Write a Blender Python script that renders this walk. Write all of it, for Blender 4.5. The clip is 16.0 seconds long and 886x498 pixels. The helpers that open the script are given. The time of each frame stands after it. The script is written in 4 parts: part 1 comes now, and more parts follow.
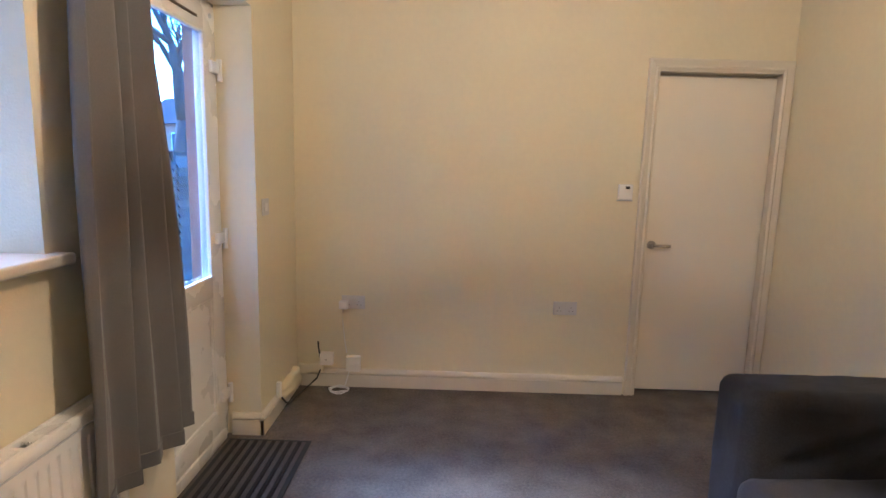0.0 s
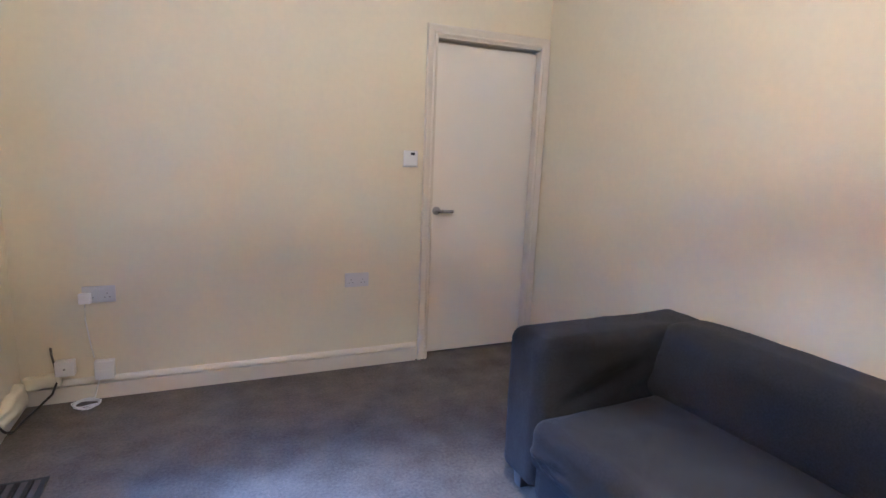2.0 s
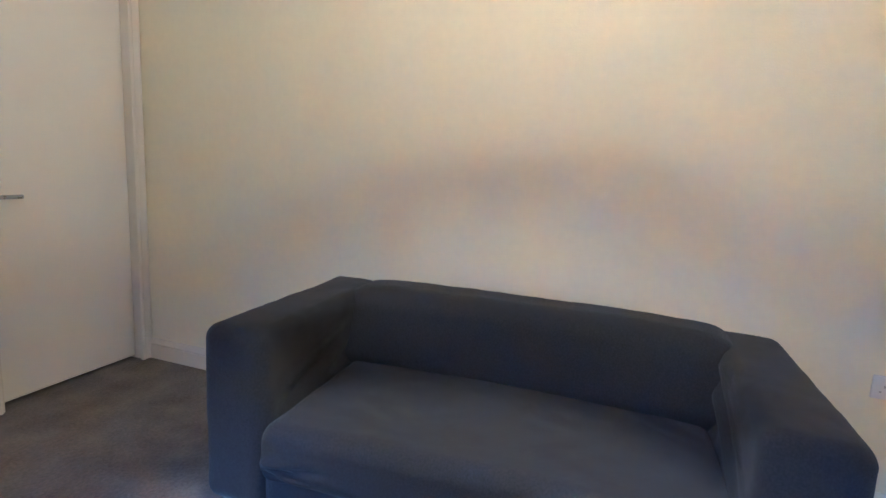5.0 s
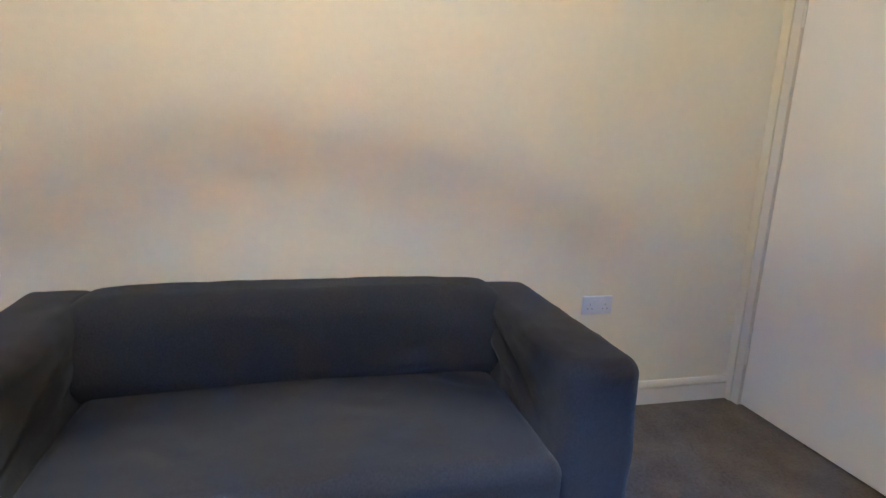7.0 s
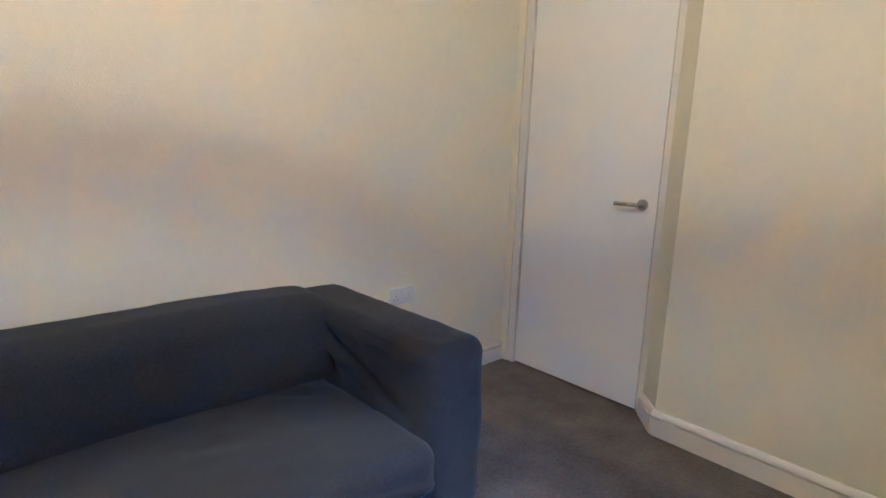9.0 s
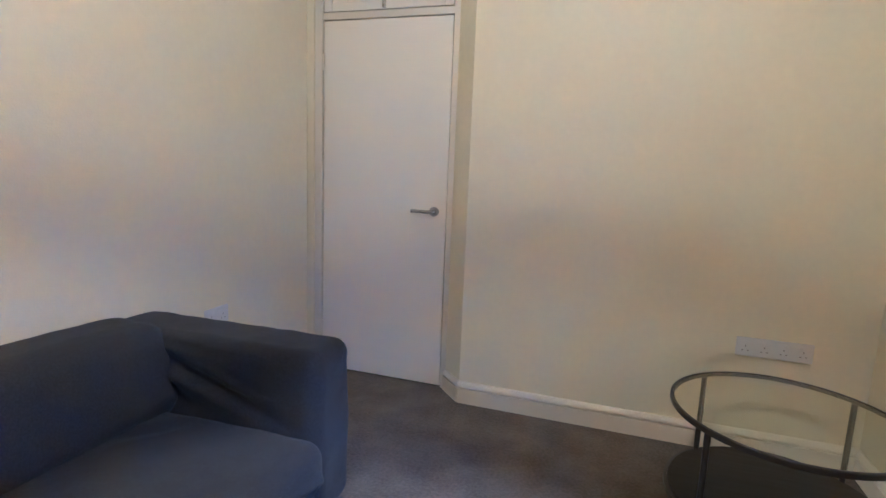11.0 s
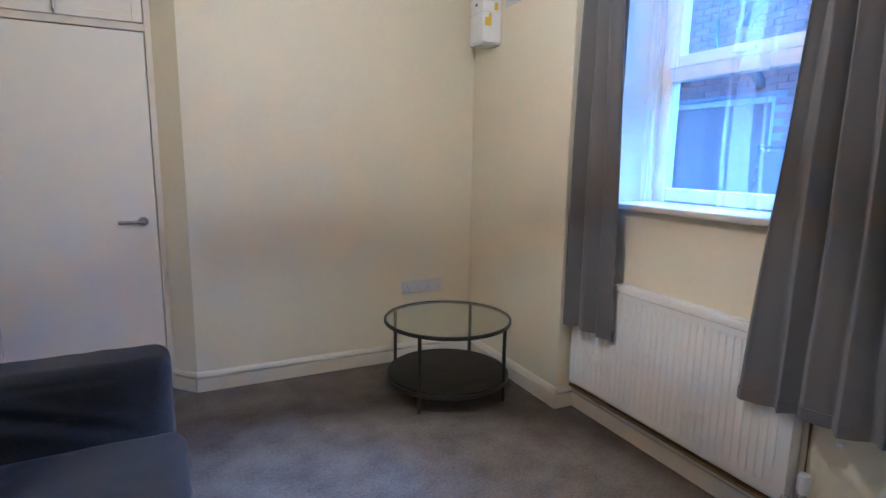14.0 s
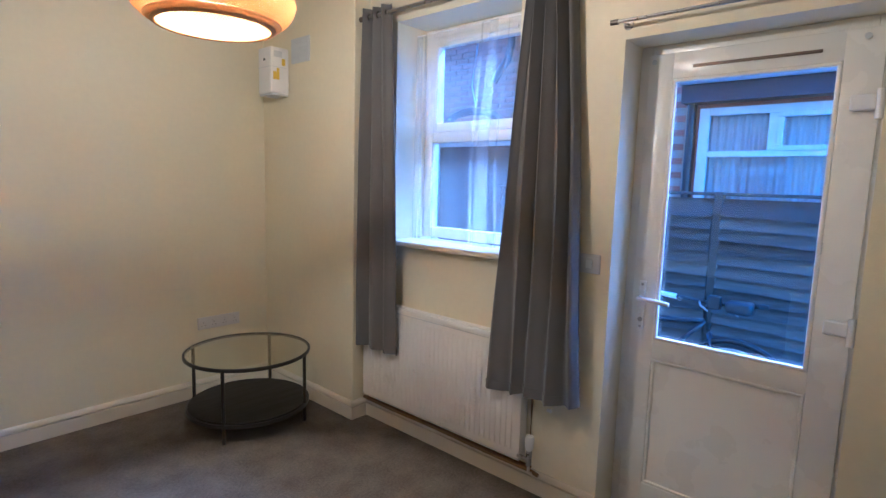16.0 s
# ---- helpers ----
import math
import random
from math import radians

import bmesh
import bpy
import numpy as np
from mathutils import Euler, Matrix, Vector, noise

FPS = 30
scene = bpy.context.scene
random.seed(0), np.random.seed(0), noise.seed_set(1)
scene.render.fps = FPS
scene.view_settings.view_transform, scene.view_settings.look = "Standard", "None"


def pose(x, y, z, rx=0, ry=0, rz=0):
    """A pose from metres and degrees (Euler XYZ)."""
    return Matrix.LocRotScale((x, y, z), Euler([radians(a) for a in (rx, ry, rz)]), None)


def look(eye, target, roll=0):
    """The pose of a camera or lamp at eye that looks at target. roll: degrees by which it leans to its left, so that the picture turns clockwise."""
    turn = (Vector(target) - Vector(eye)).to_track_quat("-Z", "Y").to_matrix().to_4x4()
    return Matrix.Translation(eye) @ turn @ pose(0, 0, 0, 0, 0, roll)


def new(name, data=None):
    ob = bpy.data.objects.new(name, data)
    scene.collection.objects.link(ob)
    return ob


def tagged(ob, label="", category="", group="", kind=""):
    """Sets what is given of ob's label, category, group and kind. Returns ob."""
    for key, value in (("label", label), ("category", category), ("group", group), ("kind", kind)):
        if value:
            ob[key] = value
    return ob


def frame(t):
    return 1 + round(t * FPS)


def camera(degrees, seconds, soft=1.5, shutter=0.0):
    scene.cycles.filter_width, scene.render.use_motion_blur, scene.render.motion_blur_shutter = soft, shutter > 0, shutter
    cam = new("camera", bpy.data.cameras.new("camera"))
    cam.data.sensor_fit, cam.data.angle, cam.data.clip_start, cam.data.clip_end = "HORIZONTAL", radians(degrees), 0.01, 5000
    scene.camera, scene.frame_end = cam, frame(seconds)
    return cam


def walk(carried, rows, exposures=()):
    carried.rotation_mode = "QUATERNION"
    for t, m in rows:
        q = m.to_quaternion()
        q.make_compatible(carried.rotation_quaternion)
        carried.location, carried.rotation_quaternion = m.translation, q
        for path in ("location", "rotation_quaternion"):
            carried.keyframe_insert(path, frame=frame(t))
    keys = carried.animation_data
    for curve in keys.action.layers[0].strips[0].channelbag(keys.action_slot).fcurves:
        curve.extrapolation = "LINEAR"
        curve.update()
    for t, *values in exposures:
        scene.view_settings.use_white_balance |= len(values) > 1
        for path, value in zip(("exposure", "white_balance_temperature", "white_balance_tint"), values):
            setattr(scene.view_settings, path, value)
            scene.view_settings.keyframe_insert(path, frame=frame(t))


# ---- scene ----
cam = camera(79.5, 16.0)
PATH = [
    (0, (0.836, 0.892, 1.4), (0.812, 2.87, 1.103), 1.5),
    (0.5, (0.866, 0.936, 1.375), (1.011, 2.907, 1.072), 1.6),
    (1, (0.872, 0.969, 1.376), (1.182, 2.919, 1.053), 1.9),
    (1.5, (0.854, 1.017, 1.358), (1.383, 2.915, 1.011), 2.3),
    (2, (0.801, 1.075, 1.342), (1.581, 2.882, 0.98), 2.4),
    (2.5, (0.742, 1.131, 1.337), (1.757, 2.812, 0.959), 2.5),
    (3, (0.701, 1.185, 1.334), (1.918, 2.723, 0.94), 2.8),
    (3.2, (0.695, 1.226, 1.304), (1.995, 2.696, 0.92), 2.7),
    (5.5, (0.586, 1.661, 1.232), (2.521, 2.034, 0.881), 2.9),
    (6, (0.59, 1.735, 1.227), (2.552, 1.796, 0.851), 2.5),
    (6.5, (0.647, 1.805, 1.216), (2.596, 1.587, 0.827), 2.3),
    (7, (0.717, 1.901, 1.239), (2.616, 1.436, 0.826), 2.4),
    (7.5, (0.764, 1.967, 1.23), (2.585, 1.25, 0.826), 2.3),
    (8, (0.772, 2.022, 1.244), (2.493, 1.091, 0.838), 2.1),
    (8.5, (0.814, 2.114, 1.24), (2.403, 0.969, 0.842), 2),
    (11, (1.058, 2.609, 1.261), (1.682, 0.735, 0.946), 2.3),
    (11.5, (1.175, 2.726, 1.258), (1.508, 0.778, 0.955), 2.1),
    (12, (1.277, 2.856, 1.237), (1.307, 0.877, 0.949), 1.9),
    (12.5, (1.419, 2.993, 1.269), (1.178, 1.031, 0.962), 1.7),
    (13, (1.526, 3.118, 1.299), (1.089, 1.192, 0.984), 1.3),
    (13.5, (1.68, 3.212, 1.335), (1.015, 1.354, 1.01), 1.0),
    (14, (1.822, 3.283, 1.371), (0.955, 1.511, 1.04), 0.9),
    (14.5, (1.938, 3.353, 1.424), (0.871, 1.693, 1.099), 1.0),
    (15, (1.984, 3.438, 1.464), (0.761, 1.886, 1.156), 1.3),
    (15.5, (2.017, 3.544, 1.5), (0.661, 2.102, 1.216), 1.5),
    (16, (2.074, 3.614, 1.528), (0.59, 2.296, 1.278), 1.6),
]

EXPOSURES = [(0, 6.0, 5400, 20), (0.5, 6.07, 5200, 17), (1, 6.14, 5050, 22), (2.5, 6.2, 4420, 19), (6, 6.2, 4600, 11), (8.5, 6.16, 4620, 11), (11, 6.06, 4420, 15), (12.5, 5.96, 4250, 15), (14, 5.85, 4230, 16), (15, 5.82, 4550, 18), (16, 5.7, 4600, 17)]
walk(cam, [(t, look(eye, target, roll)) for t, eye, target, roll in PATH], EXPOSURES)


# ---- world, sun and exposure ----
world = bpy.data.worlds.new("sky")
scene.world = world
world.use_nodes = True
wn = world.node_tree.nodes
sky = wn.new("ShaderNodeTexSky")
sky.sky_type = "NISHITA"
sky.sun_disc = False
sky.sun_elevation = radians(3)
sky.sun_rotation = radians(-45)
sky.air_density, sky.dust_density, sky.ozone_density = 1.0, 0.2, 6.0
wn["Background"].inputs["Strength"].default_value = 0.15
world.node_tree.links.new(sky.outputs["Color"], wn["Background"].inputs["Color"])
sun_data = bpy.data.lights.new("sun", "SUN")
sun_data.energy, sun_data.angle, sun_data.color = 0.18, radians(24), (0.42, 0.64, 1.0)
sun = new("sun", sun_data)
sun.matrix_world = look((-10, 2.5, 10.2), (0, 0, 0))

# ---- room measures ----
EAST, NORTH, TOP = 2.82, 4.155, 2.72        # wall faces and ceiling
BAY = -0.12                                  # west wall face beside the window and the door
PIER = 1.03                                  # end of the thick part of the west wall
OUT = -0.45                                  # outer face of the west wall
WIN = (1.27, 2.12, 1.165, 2.43)              # window opening: y, y, z, z
DOOR = (2.64, 3.50, 0.0, 2.13)               # garden door opening
LAMP = (1.27, 1.93)


# ---- materials ----
def mat(name, colour, rough=0.6, metal=0.0, var=0.06, scale=3.0, fine=0.03, fscale=120.0, bump=0.0, bscale=200.0, coat=0.0, spec=None, rnd=0.0, island=0.0, sheen=0.0, stretch=(1, 1, 1)):
    """A surface with blotches and grain in its colour, fine relief, and a tint that varies from piece to piece."""
    m = bpy.data.materials.new(name)
    m.use_nodes = True
    nt = m.node_tree
    b = nt.nodes["Principled BSDF"]
    b.inputs["Metallic"].default_value = metal
    b.inputs["Coat Weight"].default_value = coat
    b.inputs["Sheen Weight"].default_value = sheen
    if spec is not None:
        b.inputs["Specular IOR Level"].default_value = spec
    geo = nt.nodes.new("ShaderNodeTexCoord")
    mp = nt.nodes.new("ShaderNodeMapping")
    mp.inputs["Scale"].default_value = stretch
    nt.links.new(geo.outputs["Object"], mp.inputs["Vector"])

    def noise_tex(s, detail):
        n = nt.nodes.new("ShaderNodeTexNoise")
        n.inputs["Scale"].default_value = s
        n.inputs["Detail"].default_value = detail
        nt.links.new(mp.outputs["Vector"], n.inputs["Vector"])
        return n

    def math_node(op, a, v):
        n = nt.nodes.new("ShaderNodeMath")
        n.operation = op
        for i, q in enumerate((a, v)):
            if isinstance(q, (int, float)):
                n.inputs[i].default_value = q
            else:
                nt.links.new(q, n.inputs[i])
        return n.outputs[0]

    big, small = noise_tex(scale, 4), noise_tex(fscale, 2)
    v = math_node("MULTIPLY", math_node("SUBTRACT", big.outputs["Fac"], 0.5), var * 4)
    w = math_node("MULTIPLY", math_node("SUBTRACT", small.outputs["Fac"], 0.5), fine * 4)
    total = math_node("ADD", math_node("ADD", v, w), 1.0)
    if rnd:
        info = nt.nodes.new("ShaderNodeObjectInfo")
        total = math_node("ADD", total, math_node("MULTIPLY", math_node("SUBTRACT", info.outputs["Random"], 0.5), rnd * 2))
    if island:
        gi = nt.nodes.new("ShaderNodeNewGeometry")
        total = math_node("ADD", total, math_node("MULTIPLY", math_node("SUBTRACT", gi.outputs["Random Per Island"], 0.5), island * 2))
    mix = nt.nodes.new("ShaderNodeVectorMath")
    mix.operation = "SCALE"
    mix.inputs[0].default_value = colour
    nt.links.new(total, mix.inputs["Scale"])
    nt.links.new(mix.outputs[0], b.inputs["Base Color"])
    r = math_node("ADD", math_node("MULTIPLY", math_node("SUBTRACT", big.outputs["Fac"], 0.5), 0.25), rough)
    nt.links.new(r, b.inputs["Roughness"])
    if bump:
        bt = noise_tex(bscale, 3)
        bp = nt.nodes.new("ShaderNodeBump")
        bp.inputs["Strength"].default_value = bump
        bp.inputs["Distance"].default_value = 0.004
        nt.links.new(bt.outputs["Fac"], bp.inputs["Height"])
        nt.links.new(bp.outputs["Normal"], b.inputs["Normal"])
    return m


def glass(name, colour=(1, 1, 1), rough=0.0):
    m = bpy.data.materials.new(name)
    m.use_nodes = True
    b = m.node_tree.nodes["Principled BSDF"]
    b.inputs["Base Color"].default_value = (*colour, 1)
    b.inputs["Roughness"].default_value = rough
    b.inputs["Transmission Weight"].default_value = 1.0
    b.inputs["IOR"].default_value = 1.45
    return m


def emit(name, colour, strength):
    m = bpy.data.materials.new(name)
    m.use_nodes = True
    b = m.node_tree.nodes["Principled BSDF"]
    b.inputs["Base Color"].default_value = (*colour, 1)
    b.inputs["Emission Color"].default_value = (*colour, 1)
    b.inputs["Emission Strength"].default_value = strength
    return m


WALL = mat("magnolia_paint", (0.755, 0.688, 0.508), 0.62, var=0.020, scale=2.2, fine=0.018, fscale=32, bump=0.25, bscale=170)
CEIL = mat("ceiling_paint", (0.80, 0.79, 0.76), 0.8, var=0.02, bump=0.2)
GLOSS = mat("white_gloss_paint", (0.70, 0.645, 0.545), 0.38, var=0.02, scale=5, fine=0.01, bump=0.08, bscale=40)
LEAF = mat("white_door_paint", (0.80, 0.755, 0.665), 0.42, var=0.02, scale=2, fine=0.01, bump=0.1, bscale=60)
UPVC = mat("white_upvc", (0.82, 0.80, 0.75), 0.28, var=0.015, scale=4, fine=0.006)
CARPET = mat("grey_carpet", (0.124, 0.103, 0.084), 0.95, var=0.34, scale=6, fine=0.24, fscale=75, bump=0.7, bscale=220, spec=0.1, sheen=0.1)
SOFA = mat("charcoal_cotton", (0.0265, 0.0270, 0.0325), 0.9, var=0.07, scale=5, fine=0.24, fscale=170, bump=0.45, bscale=420, spec=0.2, sheen=0.08)
CURTAIN = mat("grey_curtain_cloth", (0.146, 0.139, 0.134), 0.85, var=0.04, scale=6, fine=0.08, fscale=400, bump=0.3, bscale=600, spec=0.15, sheen=0.2)
ENAMEL = mat("radiator_enamel", (0.82, 0.81, 0.78), 0.30, var=0.015, scale=4, fine=0.006)
PLASTIC = mat("white_plastic", (0.80, 0.79, 0.78), 0.35, var=0.015, scale=20, fine=0.01)
SOCKET = mat("grey_white_socket_plastic", (0.64, 0.63, 0.63), 0.4, var=0.015, scale=20, fine=0.01)
SLOT = mat("dark_grey_slot", (0.30, 0.29, 0.285), 0.6, var=0.02)
GUTTER = mat("pale_grey_gutter_plastic", (0.58, 0.60, 0.62), 0.45, var=0.06, scale=6, fine=0.04)
LEG = mat("grey_foot_plastic", (0.11, 0.10, 0.095), 0.5, var=0.05)
GREYP = mat("pale_grey_plastic", (0.60, 0.62, 0.64), 0.45, var=0.03, scale=20, fine=0.01)
DARKP = mat("dark_plastic_and_room_shade", (0.03, 0.03, 0.032), 0.4, var=0.03)
STEEL = mat("brushed_steel", (0.42, 0.41, 0.40), 0.30, metal=1.0, var=0.03, scale=40, fine=0.04, fscale=300)
DARKMETAL = mat("dark_bronze_metal", (0.16, 0.13, 0.11), 0.35, metal=1.0, var=0.05)
BLACK = mat("black_powder_coat", (0.030, 0.026, 0.022), 0.36, var=0.06, scale=20, fine=0.05, bump=0.1)
SHELF = mat("black_brown_foil", (0.012, 0.010, 0.009), 0.55, var=0.10, scale=4, fine=0.08, fscale=60, stretch=(1, 12, 1))
BRASS = mat("dull_copper_pipe", (0.26, 0.16, 0.085), 0.55, metal=0.7, var=0.10, scale=20, fine=0.05)
RAWWOOD = mat("bare_brown_timber", (0.22, 0.13, 0.06), 0.8, var=0.12, scale=8, fine=0.10, fscale=90, bump=0.4, bscale=90, stretch=(4, 0.4, 4))
MATRIB = mat("black_mat_pile", (0.018, 0.016, 0.015), 0.95, var=0.10, scale=9, fine=0.12, fscale=300, bump=0.8, bscale=400)
MATLINE = mat("brown_mat_pile", (0.085, 0.072, 0.062), 0.95, var=0.10, scale=9, fine=0.12, fscale=300, bump=0.8, bscale=400)
BAMBOO = mat("golden_bamboo", (0.64, 0.40, 0.18), 0.5, var=0.06, scale=10, fine=0.06, fscale=150, island=0.10)
# thin bamboo lets some of the light through
nt = BAMBOO.node_tree
tr = nt.nodes.new("ShaderNodeBsdfTranslucent")
tr.inputs["Color"].default_value = (0.88, 0.60, 0.28, 1)
mx = nt.nodes.new("ShaderNodeMixShader")
mx.inputs[0].default_value = 0.30
nt.links.new(nt.nodes["Principled BSDF"].outputs[0], mx.inputs[1])
nt.links.new(tr.outputs[0], mx.inputs[2])
nt.links.new(mx.outputs[0], nt.nodes["Material Output"].inputs["Surface"])
BULB = emit("warm_bulb_glow", (1.0, 0.80, 0.50), 138.0)
BULB.cycles.emission_sampling = "FRONT"
YELLOW = mat("yellow_sticker", (0.70, 0.48, 0.03), 0.5, var=0.03)
PANE = glass("clear_pane")
SMOKE = glass("table_glass", (0.85, 0.86, 0.77))
FENCE = mat("weathered_fence_wood", (0.095, 0.084, 0.074), 0.85, var=0.30, scale=5, fine=0.26, fscale=45, bump=0.8, bscale=60, rnd=0.48, stretch=(1, 0.25, 4))
POST = mat("grey_fence_post", (0.075, 0.072, 0.066), 0.85, var=0.1, bump=0.4)
CONC = mat("concrete", (0.34, 0.33, 0.31), 0.9, var=0.10, scale=2, fine=0.06, bump=0.5, bscale=60)
BRICK = mat("red_brick", (0.36, 0.155, 0.105), 0.85, var=0.10, scale=9, fine=0.08, bump=0.6, bscale=90, rnd=0.22, island=0.0)
BRICKS = mat("red_brick_joined", (0.36, 0.155, 0.105), 0.85, var=0.10, scale=9, fine=0.08, bump=0.6, bscale=90, island=0.22)
MORTAR = mat("mortar", (0.40, 0.36, 0.31), 0.95, var=0.08, bump=0.4)
TILE = mat("red_roof_tile", (0.30, 0.135, 0.095), 0.8, var=0.1, scale=6, fine=0.08, bump=0.4, island=0.2)
SLATE = mat("grey_slate", (0.06, 0.063, 0.07), 0.92, var=0.1, spec=0.1, island=0.15)
BARK = mat("dark_bark", (0.055, 0.048, 0.042), 0.95, var=0.15, bump=0.6, bscale=40)
LACE = mat("white_net_curtain", (0.62, 0.64, 0.66), 0.9, var=0.05, scale=10, fine=0.05)
VOILE = bpy.data.materials.new("white_voile")
VOILE.use_nodes = True
nt = VOILE.node_tree
gauze, weft = nt.nodes.new("ShaderNodeBsdfTranslucent"), nt.nodes.new("ShaderNodeTexNoise")
gauze.inputs["Color"].default_value = (0.86, 0.88, 0.90, 1)
weft.inputs["Scale"].default_value = 900
thru = nt.nodes.new("ShaderNodeBsdfTransparent")
mx, half = nt.nodes.new("ShaderNodeMixShader"), nt.nodes.new("ShaderNodeMixShader")
nt.nodes["Principled BSDF"].inputs["Base Color"].default_value = (0.84, 0.85, 0.86, 1)
nt.links.new(gauze.outputs[0], half.inputs[1])
nt.links.new(nt.nodes["Principled BSDF"].outputs[0], half.inputs[2])
half.inputs[0].default_value = 0.4
amount = nt.nodes.new("ShaderNodeMapRange")
amount.inputs["To Min"].default_value, amount.inputs["To Max"].default_value = 0.07, 0.25
nt.links.new(weft.outputs["Fac"], amount.inputs["Value"])
nt.links.new(amount.outputs[0], mx.inputs[0])
nt.links.new(thru.outputs[0], mx.inputs[1])
nt.links.new(half.outputs[0], mx.inputs[2])
nt.links.new(mx.outputs[0], nt.nodes["Material Output"].inputs["Surface"])
GROUND = mat("yard_ground", (0.20, 0.20, 0.17), 0.95, var=0.15, scale=0.7, fine=0.08, bump=0.5, bscale=40)
RUBBER = mat("black_rubber", (0.02, 0.02, 0.02), 0.7, var=0.05)
FRAMEP = mat("dark_blue_bicycle_paint", (0.016, 0.020, 0.030), 0.3, var=0.03, coat=0.5)


# ---- mesh helpers ----
def part(name, bm, material, parent=None, label="", smooth=False, angle=None):
    me = bpy.data.meshes.new(name)
    bmesh.ops.recalc_face_normals(bm, faces=bm.faces)
    if smooth:
        for f in bm.faces:
            f.smooth = True
        if angle:
            for e in bm.edges:
                if len(e.link_faces) == 2 and e.calc_face_angle(0) > radians(angle):
                    e.smooth = False
    bm.to_mesh(me)
    bm.free()
    me.materials.append(material)
    ob = new(name, me)
    if parent:
        ob.parent = parent
    if label:
        ob["label"] = label
    return ob


def thing(name, at, label, category, group="", rz=0.0):
    ob = new(name)
    ob.matrix_basis = pose(*at, 0, 0, rz)
    ob.empty_display_size = 0.1
    return tagged(ob, label, category, group)


def setting(ob, label, category):
    return tagged(ob, label, category, kind="structure")


def box(x0, x1, y0, y1, z0, z1, bevel=0.0, seg=2, bm=None):
    b = bm or bmesh.new()
    vs = [b.verts.new((x, y, z)) for x in (x0, x1) for y in (y0, y1) for z in (z0, z1)]
    fs = [b.faces.new([vs[i] for i in q]) for q in ((0, 1, 3, 2), (4, 6, 7, 5), (0, 4, 5, 1), (2, 3, 7, 6), (0, 2, 6, 4), (1, 5, 7, 3))]
    if bevel:
        es = list({e for f in fs for e in f.edges})
        bmesh.ops.bevel(b, geom=es, offset=bevel, segments=seg, affect="EDGES", profile=0.5)
    return b


def rod(a, c, r, n=12, bm=None, r2=None):
    b = bm or bmesh.new()
    a, c = Vector(a), Vector(c)
    d = c - a
    m = Matrix.Translation((a + c) / 2) @ d.to_track_quat("Z", "Y").to_matrix().to_4x4()
    bmesh.ops.create_cone(b, cap_ends=True, segments=n, radius1=r, radius2=r if r2 is None else r2, depth=d.length, matrix=m)
    return b


def tube(points, r, n=8, closed=False, bm=None, taper=None):
    """A round bar along a line of points."""
    b = bm or bmesh.new()
    pts = [Vector(p) for p in points]
    k, rings = len(pts), []
    for i, p in enumerate(pts):
        t = (pts[(i + 1) % k] - pts[i - 1]) if closed or 0 < i < k - 1 else (pts[1] - pts[0] if i == 0 else pts[-1] - pts[-2])
        q = t.normalized().to_track_quat("Z", "Y")
        rr = r if taper is None else r * (1 + (taper - 1) * i / (k - 1))
        rings.append([b.verts.new(p + q @ Vector((rr * math.cos(2 * math.pi * j / n), rr * math.sin(2 * math.pi * j / n), 0))) for j in range(n)])
    for i in range(k if closed else k - 1):
        u, v = rings[i], rings[(i + 1) % k]
        off = min(range(n), key=lambda s: (u[0].co - v[s].co).length) if closed and i == k - 1 else 0
        for j in range(n):
            b.faces.new((u[j], u[(j + 1) % n], v[(j + 1 + off) % n], v[(j + off) % n]))
    if not closed:
        b.faces.new(rings[0][::-1])
        b.faces.new(rings[-1])
    return b


def lathe(profile, n=32, bm=None, centre=(0, 0, 0), closed=False):
    """A turned shape from (radius, height) pairs."""
    b = bm or bmesh.new()
    c = Vector(centre)
    rings = [[b.verts.new(c + Vector((r * math.cos(2 * math.pi * j / n), r * math.sin(2 * math.pi * j / n), z))) for j in range(n)] for r, z in profile]
    pairs = list(zip(rings, rings[1:])) + ([(rings[-1], rings[0])] if closed else [])
    for u, v in pairs:
        for j in range(n):
            b.faces.new((u[j], u[(j + 1) % n], v[(j + 1) % n], v[j]))
    if not closed:
        for ring, (r, z) in ((rings[0][::-1], profile[0]), (rings[-1], profile[-1])):
            if r > 1e-4:
                b.faces.new(ring)
    return b


def extrude_profile(profile, a, c, bm=None):
    """A moulding: (out, up) pairs swept from a to c along the floor; out is to the left of the way from a to c."""
    b = bm or bmesh.new()
    a, c = Vector(a), Vector(c)
    d = (c - a).normalized()
    side = Vector((-d.y, d.x, 0))
    rows = [[b.verts.new(p + side * o + Vector((0, 0, u))) for o, u in profile] for p in (a, c)]
    n = len(profile)
    for i in range(n):
        b.faces.new((rows[0][i], rows[0][(i + 1) % n], rows[1][(i + 1) % n], rows[1][i]))
    b.faces.new(rows[0][::-1])
    b.faces.new(rows[1])
    return b


